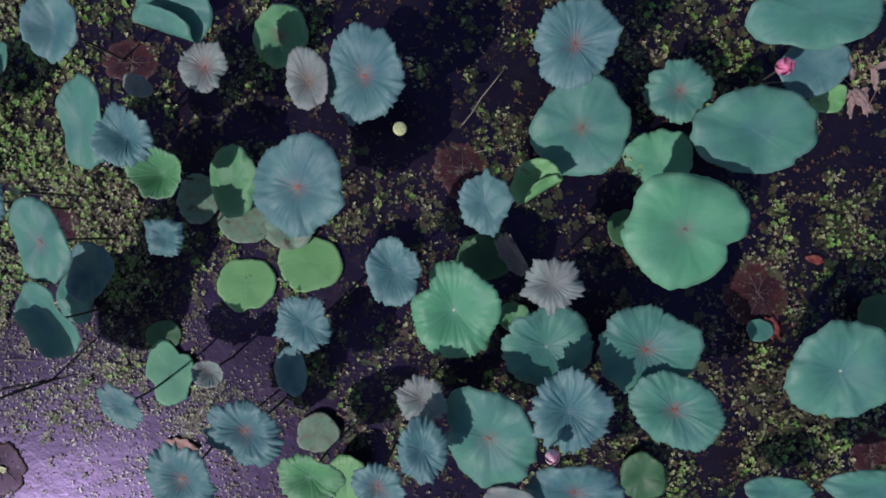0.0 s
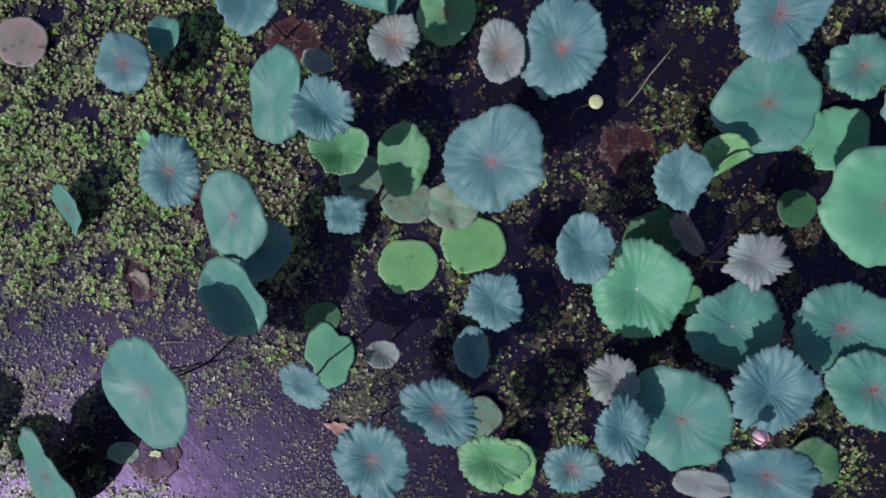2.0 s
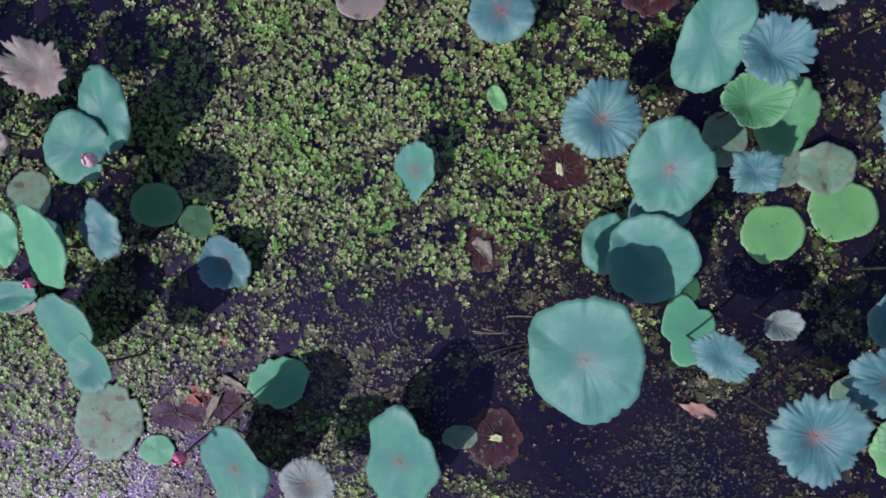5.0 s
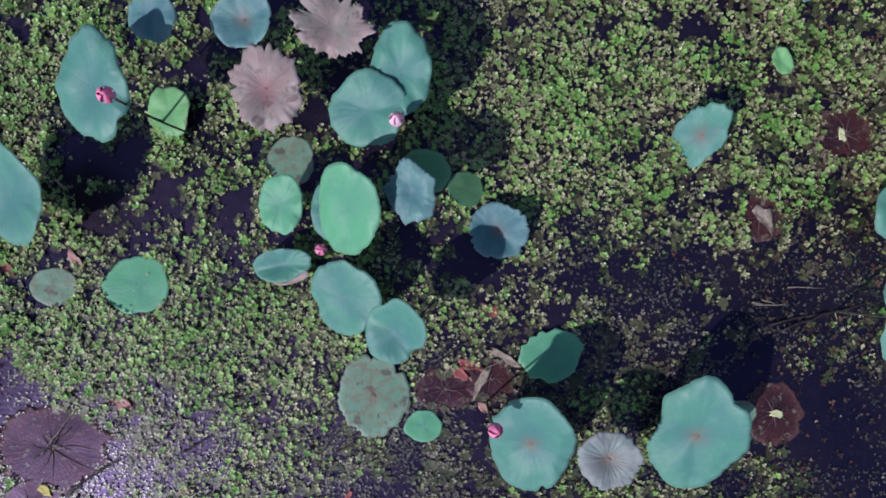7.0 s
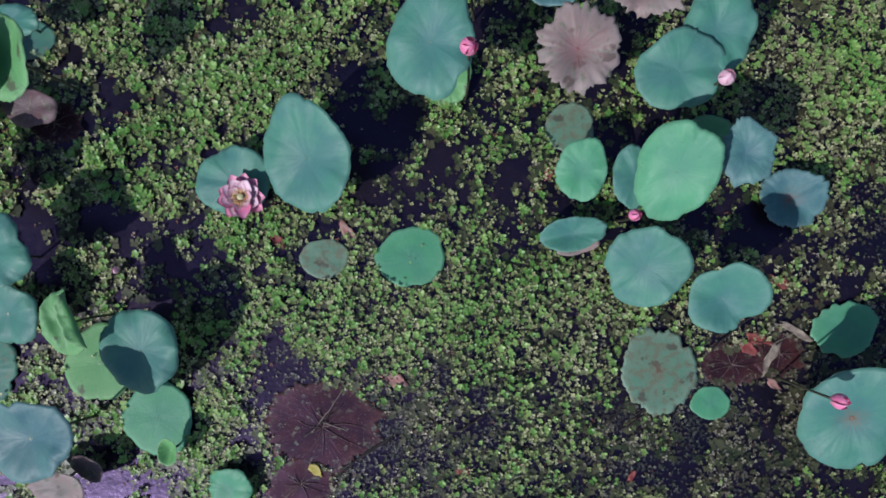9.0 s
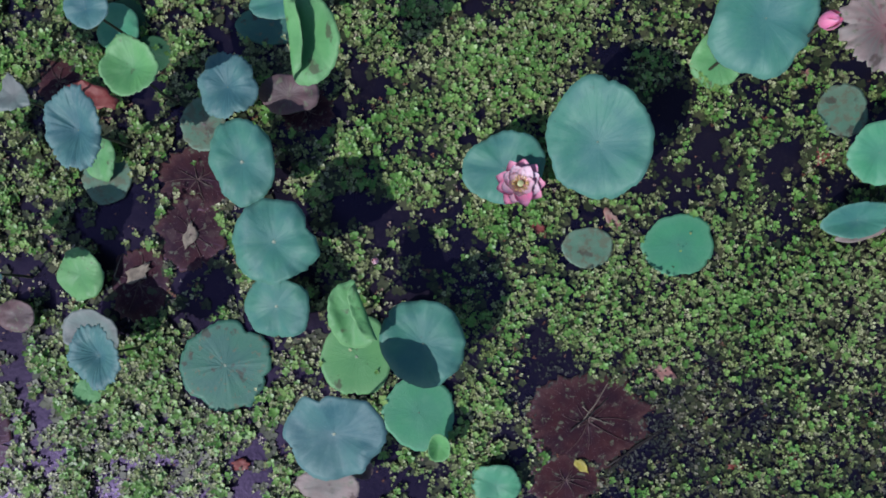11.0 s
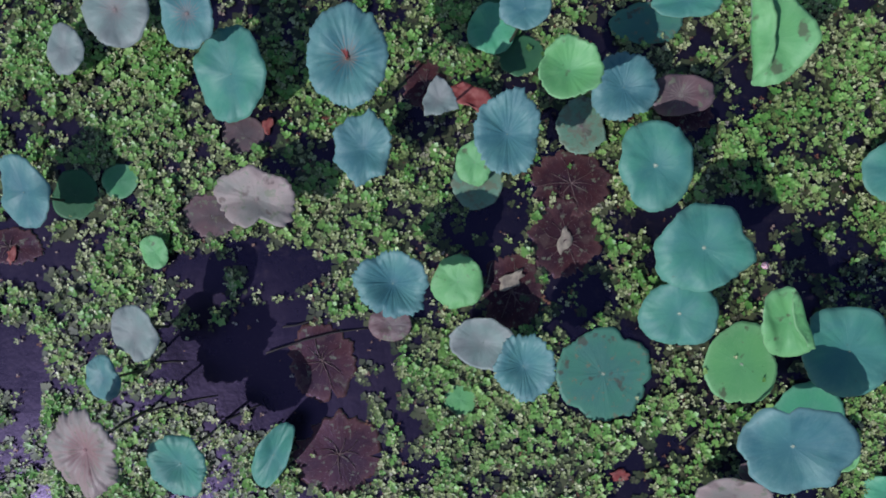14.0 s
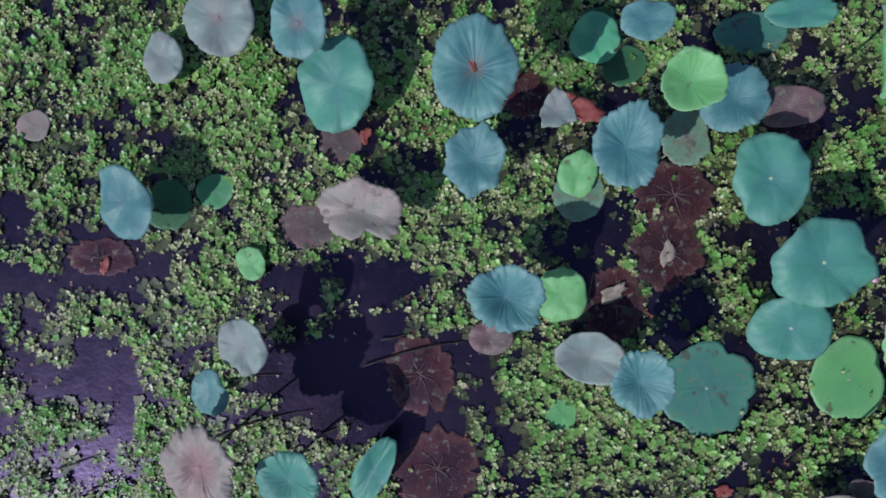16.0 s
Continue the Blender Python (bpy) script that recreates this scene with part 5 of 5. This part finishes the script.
def weed_carpet(name, label, skin, count, low, high, size, leaves, height, tilt, seed, lift=0.0, old=None, west=-12.0):
    """Rosettes strewn over the part of the pond that the flight passes, where the weed's share lies between low and high."""
    rng = np.random.default_rng(seed)
    x, y = rng.uniform(west, 3.9, count), rng.uniform(-3.7, 2.9, count)
    beyond = np.maximum.reduce([-10.0 - x, x - 1.9, -1.95 - y, y - 1.15, np.zeros(count)]) / 1.9
    share = weed_share(x, y) - 0.7 * beyond
    keep = (rng.random(count) > 1.4 * beyond) & (share > low + (high - low) * rng.random(count))
    keep &= ~(covered(x, y) & (rng.random(count) < 0.995))
    if old is not None:
        keep &= (rng.random(count) < dull(x, y)) == old
    x, y, share = x[keep], y[keep], share[keep]
    z = height + rng.uniform(0, 0.006, len(x)) + 0.03 * np.clip(share - 0.6, 0.0, 0.8) * lift
    rosettes(name, label, "water weed", skin, x, y, z, size * (0.45 + 0.9 * rng.random(len(x)) ** 1.4) * (1.0 + 0.38 * np.clip((-5.4 - x) / 1.6, 0.0, 1.0)), leaves, tilt, rng)


def duckweed(x0, x1, y0, y1, count, seed):
    """Tiny single fronds drifting in loose trains."""
    rng = np.random.default_rng(seed)
    x, y = rng.uniform(x0, x1, count), rng.uniform(y0, y1, count)
    edge = np.minimum.reduce([(x - x0) / 0.5, (x1 - x) / 0.5, (y - y0) / 0.3, (y1 - y) / 0.3, np.ones(count)])
    dense = 0.45 + 0.35 * field(x, y, 3.1, 6) + 0.42 * field(x, y, 13.0, 7) - 0.6 * np.exp(-((x + 2.3) / 0.42) ** 2 - ((y + 1.22) / 0.26) ** 2)
    keep = (rng.random(count) < dense * edge) & ~covered(x, y)
    x, y = x[keep], y[keep]
    rosettes("duckweed", "tiny pale duckweed drifting on the violet water", "duckweed", DUCK, x, y, 0.004 + rng.uniform(0, 0.003, len(x)), rng.uniform(0.0035, 0.0075, len(x)), (3, 4), 0.25, rng)


duckweed(-3.5, -1.0, -1.75, -0.3, 32000, 5)
duckweed(-6.2, -3.5, -1.85, -0.8, 26000, 6)
weed_carpet("sunken_weed", "drowned olive and brown water weed just under the surface", SUNK, 120000, 0.32, 0.85, 0.021, (4, 5), 0.0015, 0.12, 3)
weed_carpet("plant_debris", "brown and pale bits of rotting plants on the water", DEBRIS, 75000, 0.05, 1.2, 0.0070, (1, 2, 3), 0.004, 0.4, 4)
weed_carpet("leaf_litter", "brown rotting leaf litter showing through the shallow water", LITTER, 70000, -0.1, 0.9, 0.0125, (1, 2, 3), 0.002, 0.25, 12, west=-2.6)
weed_carpet("floating_weed", "olive and yellow-green floating water weed", WEED, 640000, 0.36, 1.05, 0.0090, (3, 4), 0.006, 1.0, 1, 1.0, False)
weed_carpet("floating_fern", "bright green floating water fern rosettes", FERN, 225000, 0.55, 1.1, 0.0125, (4, 5), 0.010, 1.0, 2, 1.0, False)
weed_carpet("old_weed", "browned olive old water weed among the green", OLDWEED, 520000, 0.22, 1.05, 0.0086, (2, 3, 4), 0.004, 0.7, 9, 0.6, True)
